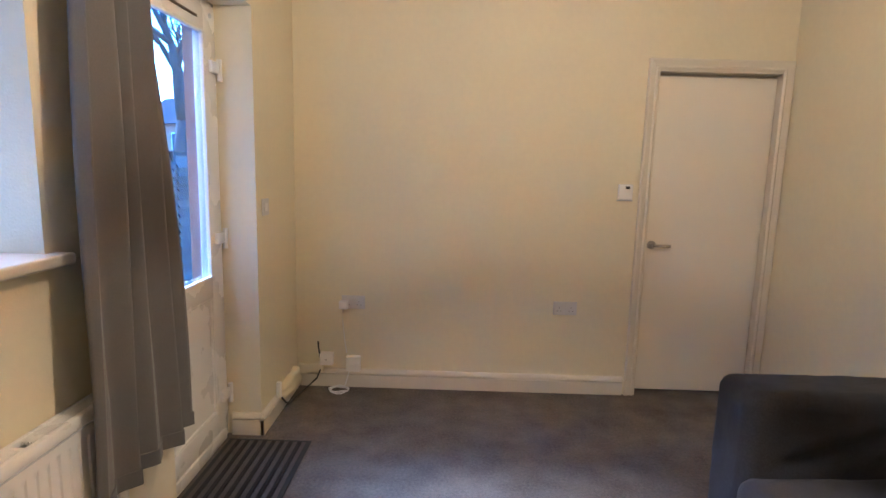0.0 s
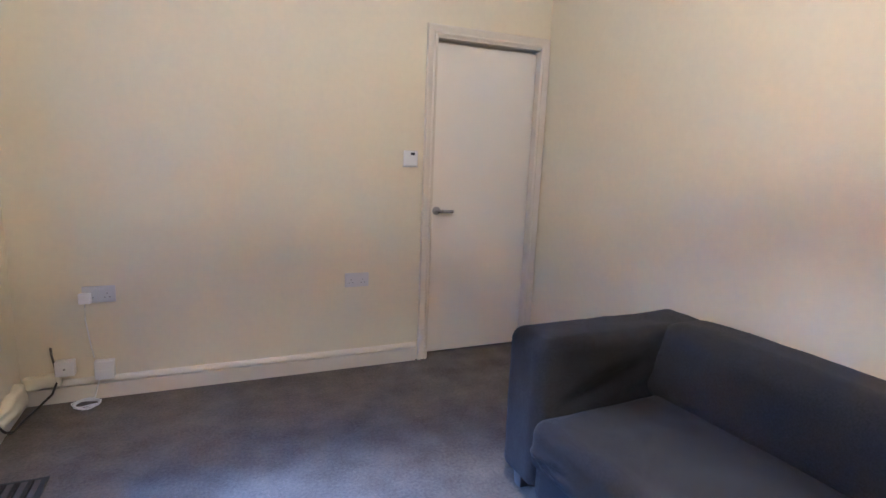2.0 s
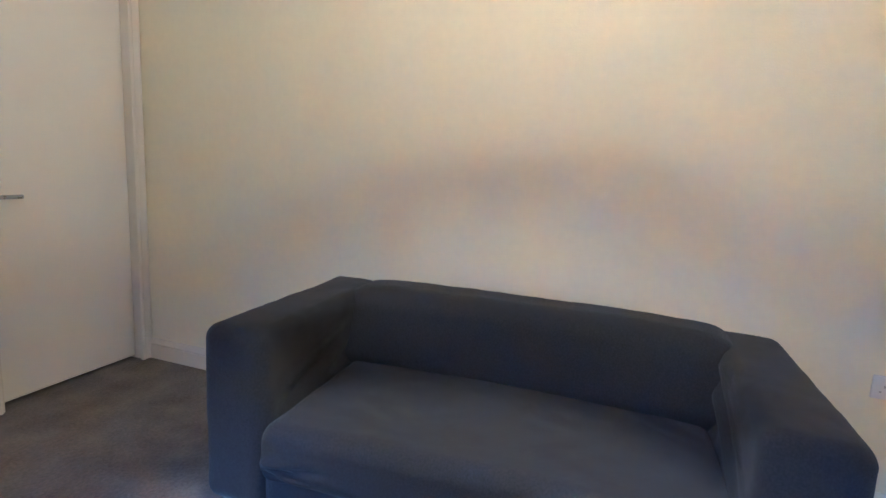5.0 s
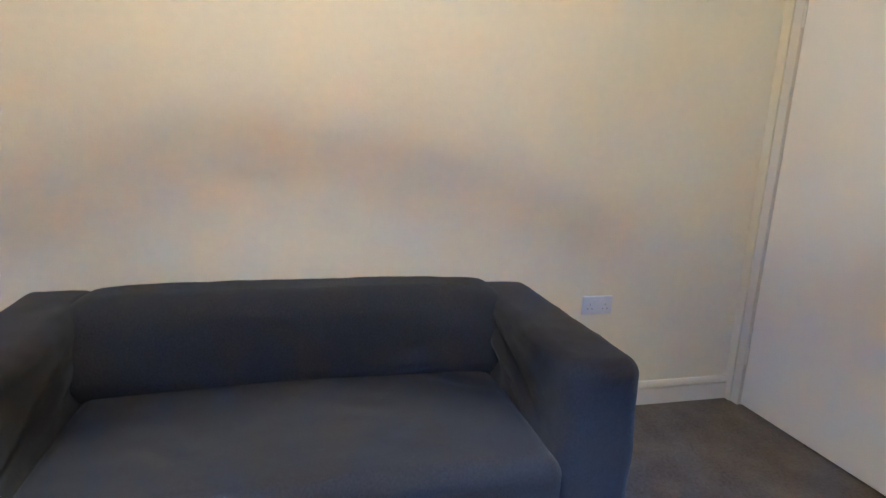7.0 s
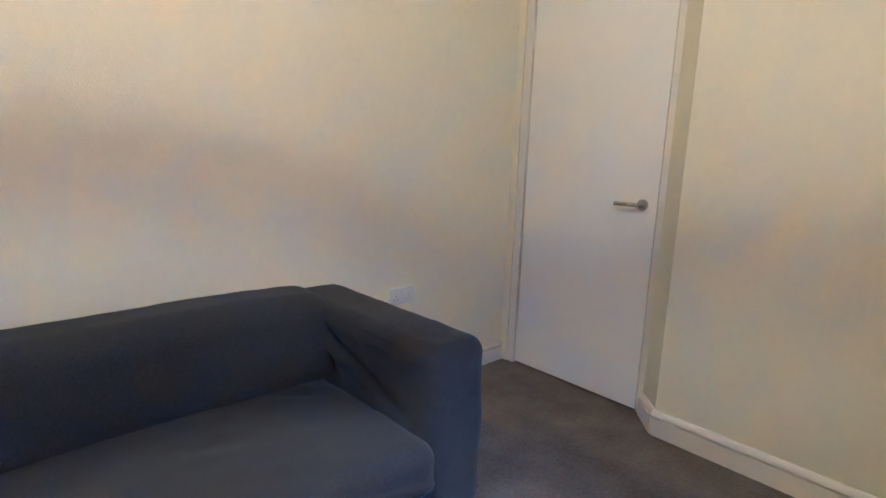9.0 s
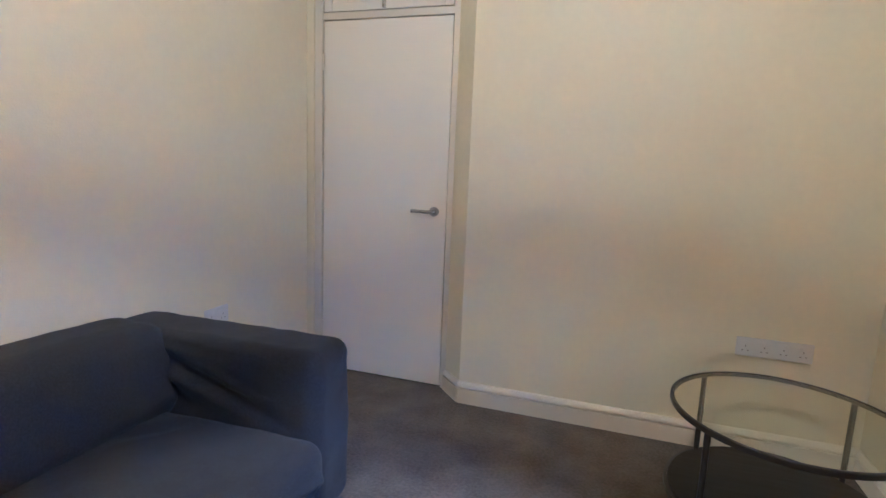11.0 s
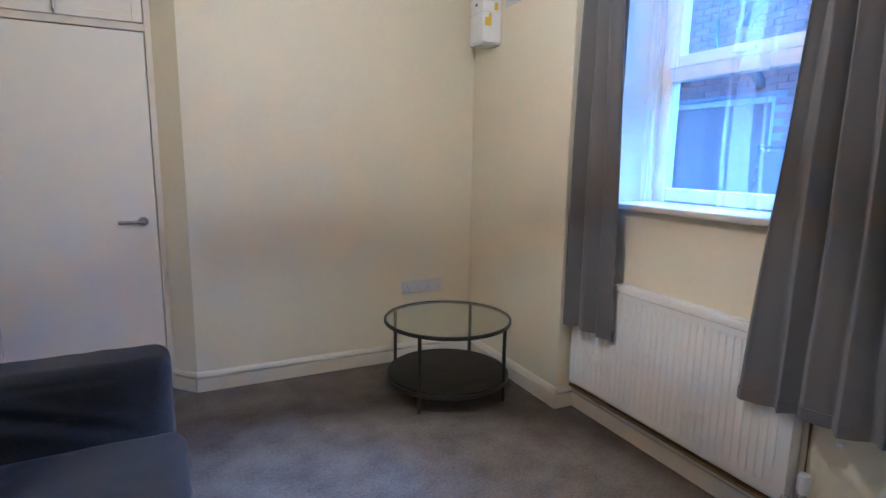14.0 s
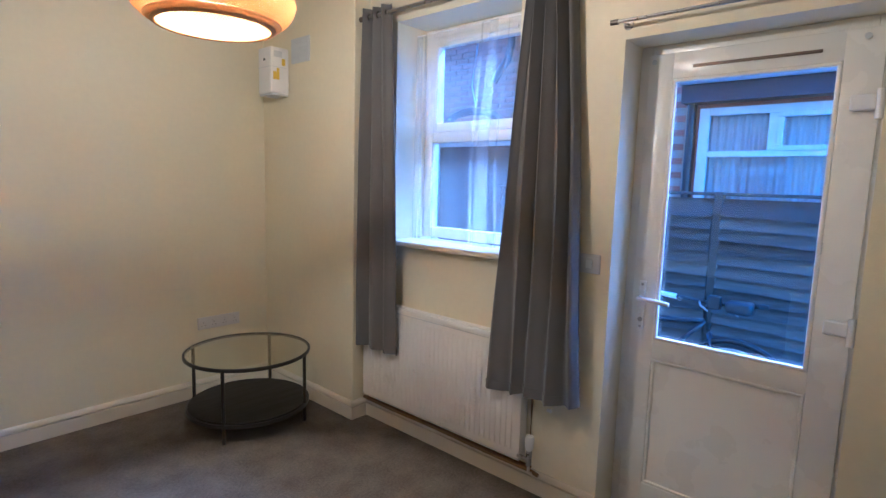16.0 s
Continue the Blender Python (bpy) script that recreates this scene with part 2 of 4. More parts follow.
def pierced(us, zs, holes, place, depth):
    """A wall of cells between the cuts us and zs, without those in holes. place(u, z, d) gives a point at depth d."""
    b = bmesh.new()
    cache = {}

    def vert(i, j, d):
        if (i, j, d) not in cache:
            cache[i, j, d] = b.verts.new(place(us[i], zs[j], depth * d))
        return cache[i, j, d]

    solid = {(i, j) for i in range(len(us) - 1) for j in range(len(zs) - 1)} - set(holes)
    for i, j in solid:
        for d in (0, 1):
            b.faces.new([vert(*q, d) for q in ((i, j), (i + 1, j), (i + 1, j + 1), (i, j + 1))])
        for di, dj, p, q in ((-1, 0, (i, j), (i, j + 1)), (1, 0, (i + 1, j), (i + 1, j + 1)), (0, -1, (i, j), (i + 1, j)), (0, 1, (i, j + 1), (i + 1, j + 1))):
            if (i + di, j + dj) not in solid:
                b.faces.new((vert(*p, 0), vert(*q, 0), vert(*q, 1), vert(*p, 1)))
    return b


def soft_box(sx, sy, sz, r, n=14, shape=None):
    """A cushion-like block about the origin with rounded edges; shape moves each point further."""
    b = bmesh.new()
    bmesh.ops.create_cube(b, size=2.0)
    bmesh.ops.subdivide_edges(b, edges=b.edges[:], cuts=n, use_grid_fill=True)
    h = Vector((sx / 2, sy / 2, sz / 2))
    for v in b.verts:
        # spread the cuts towards the edges, then round them
        p = Vector([h[i] * math.copysign(abs(v.co[i]) ** 0.8, v.co[i]) for i in range(3)])
        inner = Vector([max(-(h[i] - r), min(h[i] - r, p[i])) for i in range(3)])
        d = p - inner
        if d.length > 1e-6:
            m = max(abs(d[i]) for i in range(3))
            p = inner + d.normalized() * m
        v.co = p
    if shape:
        for v in b.verts:
            v.co = shape(v.co.copy())
    return b


# ---- floor, ceiling and walls ----
setting(part("floor", box(-0.46, 3.2, -0.9, 4.7, -0.15, 0.0), CARPET), "worn grey-brown fitted carpet with faint stains", "carpet")
setting(part("ceiling", box(-0.46, 3.2, -0.9, 4.7, TOP, TOP + 0.12), CEIL), "plain white painted ceiling", "ceiling")
setting(part("wall_east", box(EAST, EAST + 0.15, -0.9, 4.7, 0, TOP), WALL), "cream painted plaster wall behind the sofa", "wall")
ND = (2.045, 2.765, 2.0)     # inner door: x, x, top of opening
bm = pierced([BAY - 0.3, ND[0] - 0.03, ND[1] + 0.03, EAST], [0, ND[2] + 0.03, TOP], {(1, 0)}, lambda u, z, d: (u, NORTH + d, z), 0.13)
setting(part("wall_north", bm, WALL), "cream painted plaster wall with an inner door", "wall")
bm = pierced([BAY - 0.3, WIN[0], WIN[1], DOOR[0], DOOR[1], NORTH + 0.13], [0, WIN[2], DOOR[3], WIN[3], TOP],
             {(1, 1), (1, 2), (3, 0), (3, 1)}, lambda u, z, d: (BAY + d, u, z), OUT - BAY)
for v in bm.verts:
    if v.co.y < PIER - 0.01:
        v.co.y = PIER
setting(part("wall_west", bm, WALL), "cream painted plaster wall with window and garden door", "wall")
setting(part("wall_west_pier", box(OUT, 0, -0.3, PIER, 0, TOP, 0.006), WALL), "cream painted thicker part of the wall", "wall")
CH = (1.805, 1.925, -0.125)  # splayed end of the south wall: x at the room, x at the cupboard, y
bm = bmesh.new()
foot = [(0, 0), (CH[0], 0), (CH[1], CH[2]), (CH[1], -0.3), (0, -0.3)]
lo = [bm.verts.new((*p, 0)) for p in foot]
hi = [bm.verts.new((*p, TOP)) for p in foot]
for i in range(5):
    bm.faces.new((lo[i], lo[(i + 1) % 5], hi[(i + 1) % 5], hi[i]))
bm.faces.new(lo)
bm.faces.new(hi)
setting(part("wall_south", bm, WALL), "cream painted plaster wall with a splayed end", "wall")
setting(part("wall_hall", box(-0.46, 3.2, 4.58, 4.7, 0, TOP), WALL), "plain wall closing the space behind the inner door", "wall")
setting(part("wall_cupboard", box(0, 3.2, -0.9, -0.78, 0, TOP), WALL), "plain wall closing the cupboard", "wall")

# brick outer reveals of the two openings
for name, y0, y1, z0, z1, x1 in (("door", DOOR[1] - 0.005, DOOR[1] - 0.001, 0, DOOR[3] - 0.006, -0.358), ("door_far", DOOR[0] + 0.001, DOOR[0] + 0.005, 0, DOOR[3] - 0.006, -0.358)):
    setting(part("trim_reveal_" + name, box(OUT - 0.002, x1, y0, y1, z0, z1), BRICKS), "brick outer reveal beside the garden door", "reveal")

# skirting boards with a moulded top
SK = [(0, 0), (0.018, 0), (0.018, 0.080), (0.003, 0.082), (0.003, 0.088), (0.018, 0.091), (0.016, 0.100), (0.009, 0.112), (0.006, 0.116), (0, 0.118)]
runs = [("north", (ND[0] - 0.085, NORTH, 0), (BAY, NORTH, 0)), ("east", (EAST, -0.12, 0), (EAST, NORTH - 0.02, 0)),
        ("south", (0, 0, 0), (CH[0] + 0.004, 0, 0)), ("splay", (CH[0], 0, 0), (CH[1], CH[2], 0)),
        ("pier", (0, PIER + 0.016, 0), (0, 0, 0)), ("pier_end", (BAY, PIER, 0), (0.016, PIER, 0)),
        ("bay", (BAY, DOOR[0], 0), (BAY, PIER, 0)), ("corner", (BAY, NORTH, 0), (BAY, DOOR[1] - 0.018, 0)),
        ("reveal", (BAY + 0.016, DOOR[1], 0), (-0.27, DOOR[1], 0))]
for name, a, c in runs:
    setting(part("baseboard_" + name, extrude_profile(SK, a, c), GLOSS, smooth=True, angle=25), "white gloss moulded skirting board with a few scuffs", "skirting")


# ---- inner door and its frame ----
def lever(parent, at, way, out, material, reach=0.115):
    """A lever handle on a round rose; way: direction of the lever, out: away from the door."""
    a, w, o = Vector(at), Vector(way), Vector(out)
    h = part("handle", rod(a, a + o * 0.009, 0.026, 24), material, parent, "brushed steel lever handle", True, 30)
    part("neck", rod(a + o * 0.008, a + o * 0.052, 0.009, 12), material, h, "", True, 30)
    part("lever", tube([a + o * 0.050 - w * 0.008, a + o * 0.050 + w * 0.02, a + o * 0.050 + w * reach], 0.0095, 12), material, h, "", True, 40)
    return h


door = setting(thing("door_1", (0, 0, 0), "flush white painted inner door, closed, with a steel lever", "door"), "flush white painted inner door, closed, with a steel lever", "door")
part("leaf", box(ND[0] + 0.003, ND[1] - 0.003, NORTH + 0.055, NORTH + 0.095, 0.018, ND[2] - 0.018, 0.002), LEAF, door)
lever(door, (ND[0] + 0.05, NORTH + 0.055, 0.965), (1, 0, 0), (0, -1, 0), STEEL, 0.10)
for x0, x1 in ((ND[0] - 0.028, ND[0]), (ND[1], ND[1] + 0.028)):
    part("jamb", box(x0, x1, NORTH - 0.004, NORTH + 0.13, 0, ND[2] + 0.028), GLOSS, door)
part("head", box(ND[0], ND[1], NORTH - 0.004, NORTH + 0.13, ND[2], ND[2] + 0.028), GLOSS, door)
part("stop", box(ND[0], ND[1], NORTH + 0.097, NORTH + 0.115, ND[2] - 0.014, ND[2]), GLOSS, door)
CAS = [(0, 0), (0, 0.012), (0.012, 0.018), (0.022, 0.013), (0.048, 0.020), (0.058, 0.020), (0.062, 0.014), (0.062, 0)]


def casing(name, inner, outward, length_axis, lo_, hi_, parent):
    """A door casing strip with a stepped section; inner: its inner edge, outward: +1 or -1."""
    b = bmesh.new()
    rows = []
    for t in (0, 1):
        row = []
        for o, up in CAS:
            mitre = o if t == 1 else 0.0
            if length_axis == "z":
                row.append(b.verts.new((inner + outward * o, NORTH - up, lo_ if t == 0 else hi_ + mitre)))
            else:
                row.append(b.verts.new(((lo_ - o) if t == 0 else (hi_ + o), NORTH - up, inner + o)))
        rows.append(row)
    n = len(CAS)
    for i in range(n):
        b.faces.new((rows[0][i], rows[0][(i + 1) % n], rows[1][(i + 1) % n], rows[1][i]))
    b.faces.new(rows[0])
    b.faces.new(rows[1])
    return part(name, b, GLOSS, parent)


casing("casing", ND[0] - 0.01, -1, "z", 0, ND[2] + 0.01, door)
casing("casing", ND[1] - 0.009, 1, "z", 0, ND[2] + 0.01, door)
casing("casing", ND[2] + 0.01, 1, "x", ND[0] - 0.01, ND[1] - 0.009, door)

# ---- cupboard front in the south-east corner ----
CY = -0.132
cup = setting(thing("door_2", (0, 0, 0), "tall flush white cupboard door, closed, steel lever", "door"), "tall flush white cupboard door, closed, steel lever", "door")
part("leaf", box(1.962, 2.720, CY - 0.035, CY, 0.010, 2.018, 0.002), LEAF, cup)
lever(cup, (2.030, CY, 1.002), (1, 0, 0), (0, 1, 0), STEEL, 0.118)
part("jamb", box(1.918, 1.957, CY - 0.09, CY + 0.006, 0, TOP, 0.003), GLOSS, cup)
part("jamb", box(2.725, 2.772, CY - 0.09, CY + 0.014, 0, TOP, 0.004), GLOSS, cup)
setting(part("wall_nib", box(2.772, EAST, -0.3, CY + 0.020, 0, TOP), WALL), "narrow cream wall nib beside the cupboard", "wall")
part("rail", box(1.957, 2.725, CY - 0.09, CY + 0.003, 2.024, 2.062, 0.002), GLOSS, cup)
for z in (1.80, 0.26):
    part("hinge", rod((2.722, CY + 0.004, z - 0.045), (2.722, CY + 0.004, z + 0.045), 0.006, 10), GLOSS, cup, "", True, 40)
upper = tagged(thing("cupboard_door", (0, 0, 0), "short white cupboard door with panel above the tall door", "cupboard door"))
for x0, x1 in ((1.962, 2.01), (2.672, 2.720)):
    part("stile", box(x0, x1, CY - 0.03, CY, 2.067, TOP - 0.05, 0.003), LEAF, upper)
part("panel", box(2.01, 2.672, CY - 0.03, CY - 0.010, 2.112, TOP - 0.09), LEAF, upper)
for z0, z1 in ((2.067, 2.112), (TOP - 0.09, TOP - 0.05)):
    part("rail", box(2.01, 2.672, CY - 0.03, CY, z0, z1, 0.003), LEAF, upper)
part("pull_handle", box(2.345, 2.358, CY, CY + 0.022, 2.070, 2.150, 0.003), STEEL, upper, "small steel bar pull")
part("head_filler", box(1.957, 2.725, CY - 0.09, CY + 0.002, TOP - 0.046, TOP), GLOSS, upper)

# ---- window ----
win = setting(thing("window_1", (0, 0, 0), "white plastic casement window with one transom", "window"), "white plastic casement window with one transom", "window")
WX = -0.365
y0, y1, z0, z1 = WIN
z0 += 0.02
RAIL = 1.80
part("window_sill", box(WX - 0.01, BAY + 0.045, y0 - 0.045, y1 + 0.045, WIN[2] - 0.018, WIN[2] + 0.012, 0.008, 3), GLOSS, win, "white painted board sill", True, 40)
for nm, b in (("frame_jamb", box(WX - 0.07, WX, y0, y0 + 0.062, z0, z1, 0.006)), ("frame_jamb", box(WX - 0.07, WX, y1 - 0.062, y1, z0, z1, 0.006)),
              ("frame_head", box(WX - 0.069, WX - 0.001, y0 + 0.06, y1 - 0.06, z1 - 0.065, z1, 0.006)), ("frame_foot", box(WX - 0.069, WX - 0.001, y0 + 0.06, y1 - 0.06, z0, z0 + 0.062, 0.006)),
              ("transom", box(WX - 0.069, WX - 0.001, y0 + 0.06, y1 - 0.06, RAIL - 0.036, RAIL + 0.036, 0.006))):
    part(nm, b, UPVC, win, "", True, 35)
sash = part("sash", box(WX - 0.05, WX + 0.012, y0 + 0.05, y0 + 0.11, RAIL + 0.025, z1 - 0.05, 0.006), UPVC, win, "", True, 35)
for b in (box(WX - 0.05, WX + 0.012, y1 - 0.11, y1 - 0.05, RAIL + 0.025, z1 - 0.05, 0.006), box(WX - 0.049, WX + 0.011, y0 + 0.108, y1 - 0.108, z1 - 0.11, z1 - 0.05, 0.006),
          box(WX - 0.049, WX + 0.011, y0 + 0.108, y1 - 0.108, RAIL + 0.025, RAIL + 0.080, 0.006)):
    part("sash", b, UPVC, win, "", True, 35)
part("handle", box(WX + 0.012, WX + 0.032, 1.66, 1.77, RAIL + 0.042, RAIL + 0.062, 0.006), PLASTIC, sash, "white window handle")
for a, c in ((z0 + 0.06, RAIL - 0.034), (RAIL + 0.078, z1 - 0.108)):
    p = part("pane", box(WX - 0.034, WX - 0.028, y0 + 0.06, y1 - 0.06, a, c), PANE, win)
    p.visible_shadow = False
part("trickle_vent", box(WX + 0.011, WX + 0.020, 1.45, 1.95, z1 - 0.088, z1 - 0.070, 0.003), PLASTIC, win)

# ---- garden door ----
gd = setting(thing("door_3", (0, 0, 0), "white plastic half-glazed garden door, closed", "door"), "white plastic half-glazed garden door, closed", "door")
DX = -0.285
a0, a1, _, top = DOOR
for nm, b in (("frame_jamb", box(DX - 0.07, DX - 0.012, a0, a0 + 0.05, 0, top, 0.004)), ("frame_jamb", box(DX - 0.07, DX - 0.012, a1 - 0.05, a1, 0, top, 0.004)),
              ("frame_head", box(DX - 0.069, DX - 0.013, a0 + 0.05, a1 - 0.05, top - 0.055, top, 0.004)), ("threshold", box(DX - 0.07, DX + 0.005, a0 + 0.05, a1 - 0.05, 0, 0.06, 0.006))):
    part(nm, b, UPVC, gd, "", True, 35)
l0, l1, lt = a0 + 0.040, a1 - 0.022, top - 0.040
G = (2.785, 3.362, 0.855, 1.985)     # glass: y, y, z, z
leaf = part("leaf", box(DX - 0.058, DX, l0, G[0], 0.062, lt, 0.006), UPVC, gd, "", True, 35)
for b in (box(DX - 0.058, DX, G[1], l1, 0.062, lt, 0.006), box(DX - 0.057, DX - 0.001, G[0] - 0.004, G[1] + 0.004, G[3], lt, 0.005),
          box(DX - 0.057, DX - 0.001, G[0] - 0.004, G[1] + 0.004, 0.765, G[2], 0.005), box(DX - 0.057, DX - 0.001, G[0] - 0.004, G[1] + 0.004, 0.062, 0.175, 0.005)):
    part("leaf_rail", b, UPVC, gd, "", True, 35)
part("lower_panel", box(DX - 0.045, DX - 0.014, G[0] - 0.004, G[1] + 0.004, 0.17, 0.77), UPVC, gd, "flush white panel")
for b in (box(DX - 0.016, DX - 0.003, G[0], G[0] + 0.014, 0.175, 0.765, 0.005), box(DX - 0.016, DX - 0.003, G[1] - 0.014, G[1], 0.175, 0.765, 0.005),
          box(DX - 0.016, DX - 0.003, G[0], G[1], 0.752, 0.766, 0.005), box(DX - 0.016, DX - 0.003, G[0], G[1], 0.174, 0.188, 0.005),
          box(DX - 0.018, DX + 0.003, G[0] - 0.001, G[0] + 0.016, G[2], G[3], 0.006), box(DX - 0.018, DX + 0.003, G[1] - 0.016, G[1] + 0.001, G[2], G[3], 0.006),
          box(DX - 0.018, DX + 0.004, G[0], G[1], G[2] - 0.001, G[2] + 0.016, 0.006), box(DX - 0.018, DX + 0.004, G[0], G[1], G[3] - 0.016, G[3] + 0.001, 0.006)):
    part("bead", b, UPVC, gd)
p = part("pane", box(DX - 0.034, DX - 0.028, G[0], G[1], G[2], G[3]), PANE, gd)
p.visible_shadow = False
for b in (box(DX - 0.027, DX - 0.0185, G[0], G[1], G[2], G[2] + 0.010), box(DX - 0.027, DX - 0.0185, G[0], G[1], G[3] - 0.010, G[3]),
          box(DX - 0.027, DX - 0.0185, G[0], G[0] + 0.010, G[2] + 0.010, G[3] - 0.010), box(DX - 0.027, DX - 0.0185, G[1] - 0.010, G[1], G[2] + 0.010, G[3] - 0.010)):
    part("gasket", b, GREYP, gd, "grey pane edge spacer")
plate = part("handle_plate", box(DX, DX + 0.010, 2.712, 2.742, 0.895, 1.115, 0.005), PLASTIC, gd, "white plastic backplate", True, 35)
part("lever", tube([(DX + 0.008, 2.727, 1.040), (DX + 0.050, 2.727, 1.040), (DX + 0.056, 2.745, 1.041), (DX + 0.056, 2.86, 1.034)], 0.0095, 10), PLASTIC, plate, "white lever", True, 50)
part("lock_cylinder", rod((DX + 0.008, 2.727, 0.940), (DX + 0.014, 2.727, 0.940), 0.011, 16), STEEL, plate, "", True, 40)
part("screw", rod((DX + 0.008, 2.727, 0.908), (DX + 0.012, 2.727, 0.908), 0.006, 10), STEEL, plate)
part("screw", rod((DX + 0.008, 2.727, 1.100), (DX + 0.012, 2.727, 1.100), 0.006, 10), STEEL, plate)
for z in (0.24, 1.04, 1.835):
    h = part("hinge", box(DX - 0.002, DX + 0.020, a1 - 0.105, a1 - 0.030, z - 0.025, z + 0.030, 0.007, 3), PLASTIC, gd, "white plastic flag hinge", True, 35)
    part("knuckle", rod((DX + 0.016, a1 - 0.021, z - 0.055), (DX + 0.016, a1 - 0.021, z + 0.045), 0.012, 12), PLASTIC, h, "", True, 40)
for y in (a0 + 0.065, a1 - 0.075):
    part("corner_cap", rod((DX, y, lt - 0.03), (DX + 0.006, y, lt - 0.03), 0.011, 16), GREYP, gd, "grey screw cap", True, 40)
part("drip_slot", box(DX - 0.001, DX + 0.004, 2.862, 3.300, 2.022, 2.034, 0.0015), DARKMETAL, gd, "dark slot seal")


# ---- pendant lamp ----
def woven_shade(parent):
    """Two bulging tiers of slanting bamboo strips, crossed both ways, tied by rings."""
    prof = [(0.170, 0.000), (0.205, 0.018), (0.232, 0.045), (0.243, 0.080), (0.234, 0.112), (0.203, 0.142), (0.166, 0.165),
            (0.200, 0.190), (0.255, 0.222), (0.285, 0.265), (0.278, 0.312), (0.238, 0.350), (0.165, 0.378), (0.085, 0.392)]

    def at_height(s):
        s = max(0.0, min(len(prof) - 1.001, s))
        i = int(s)
        u = s - i
        r0, h0 = prof[i]
        r1, h1 = prof[i + 1]
        return r0 + (r1 - r0) * u, h0 + (h1 - h0) * u

    for tier, (lo_s, hi_s, turn) in (("lower_weave", (0, 6, 0.62)), ("upper_weave", (6, 13, 0.72))):
        b = bmesh.new()
        steps, count = 14, 150
        for way in (1, -1):
            for k in range(count):
                base = 2 * math.pi * k / count
                prev = None
                for i in range(steps + 1):
                    f = i / steps
                    r, h = at_height(lo_s + (hi_s - lo_s) * f)
                    a = base + way * turn * f
                    half = 0.0016 / max(r, 0.09)
                    rr = r + way * 0.0012
                    pair = [b.verts.new((rr * math.cos(a + q), rr * math.sin(a + q), h)) for q in (-half, half)]
                    if prev:
                        b.faces.new((prev[0], prev[1], pair[1], pair[0]))
                    prev = pair
        w = part(tier, b, BAMBOO, parent, "slanting crossed bamboo strips, gaps between")
        m = w.modifiers.new("thick", "SOLIDIFY")
        m.thickness = 0.0014
        for s, rad in ((lo_s, 0.006), (hi_s, 0.004)):
            r, h = at_height(s)
            part("ring", tube([(r * math.cos(2 * math.pi * j / 48), r * math.sin(2 * math.pi * j / 48), h) for j in range(48)], rad, 8, True), BAMBOO, w, "", True)


lamp = thing("pendant_lamp", (LAMP[0], LAMP[1], 1.985), "lit two-tiered woven bamboo pendant lamp hanging on a cord", "lamp")
woven_shade(lamp)
part("rim", tube([(0.173 * math.cos(2 * math.pi * j / 64), 0.173 * math.sin(2 * math.pi * j / 64), 0.004) for j in range(64)], 0.0075, 8, True), BAMBOO, lamp, "thick bamboo rim", True)
part("rim_band", lathe([(0.166, 0.0), (0.170, -0.003), (0.190, 0.007), (0.199, 0.013), (0.197, 0.016), (0.188, 0.010)], 72, None, (0, 0, 0), True), BAMBOO, lamp, "close-woven orange bamboo band", True)
# closed band added at the waist so that a dim arc falls on the walls
part("waist_band", lathe([(0.207, 0.136), (0.200, 0.1415), (0.164, 0.165), (0.176, 0.174), (0.178, 0.172), (0.169, 0.165), (0.203, 0.143), (0.210, 0.137)], 72, None, (0, 0, 0), True), BAMBOO, lamp, "band added at the waist to shade the walls", True)
bm = bmesh.new()
bmesh.ops.create_icosphere(bm, subdivisions=2, radius=0.020, matrix=Matrix.Translation((0, 0, 0.290)))
part("bulb", bm, BULB, lamp, "glowing warm globe bulb", True)
part("socket", lathe([(0.014, 0.306), (0.022, 0.310), (0.022, 0.372), (0.010, 0.380)], 20), PLASTIC, lamp, "", True, 40)
part("cord", rod((0, 0, 0.378), (0, 0, TOP - 1.985 - 0.03), 0.0035, 8), PLASTIC, lamp)
part("ceiling_rose", lathe([(0.048, TOP - 1.985), (0.046, TOP - 1.985 - 0.02), (0.030, TOP - 1.985 - 0.033), (0.006, TOP - 1.985 - 0.036)], 24), PLASTIC, lamp, "", True, 40)


# ---- sofa ----
def cloth(p, amount, freq=3.0, seed=0.0):
    q = p * freq + Vector((seed, seed * 0.7, -seed))
    return noise.noise_vector(q) * amount + noise.noise_vector(q * 3.1) * amount * 0.35


def crease(p, a, c, width, deep, n):
    """Push p along n where it lies near the line from a to c."""
    a, c = Vector(a), Vector(c)
    d = c - a
    u = max(0.0, min(1.0, (p - a).dot(d) / d.length_squared))
    gap = (p - (a + d * u)).length
    fade = math.sin(math.pi * min(1.0, max(0.06, u)))
    return Vector(n) * (deep * fade * (math.exp(-(gap / width) ** 2) - 0.45 * math.exp(-((gap - 1.7 * width) / width) ** 2)))


sofa = thing("sofa", (1.880, 1.925, 0), "low two-seat sofa in a loose charcoal cotton cover", "sofa", "", 1.5)
W2, D, H = 0.912, 0.875, 0.668
ARM = 0.240


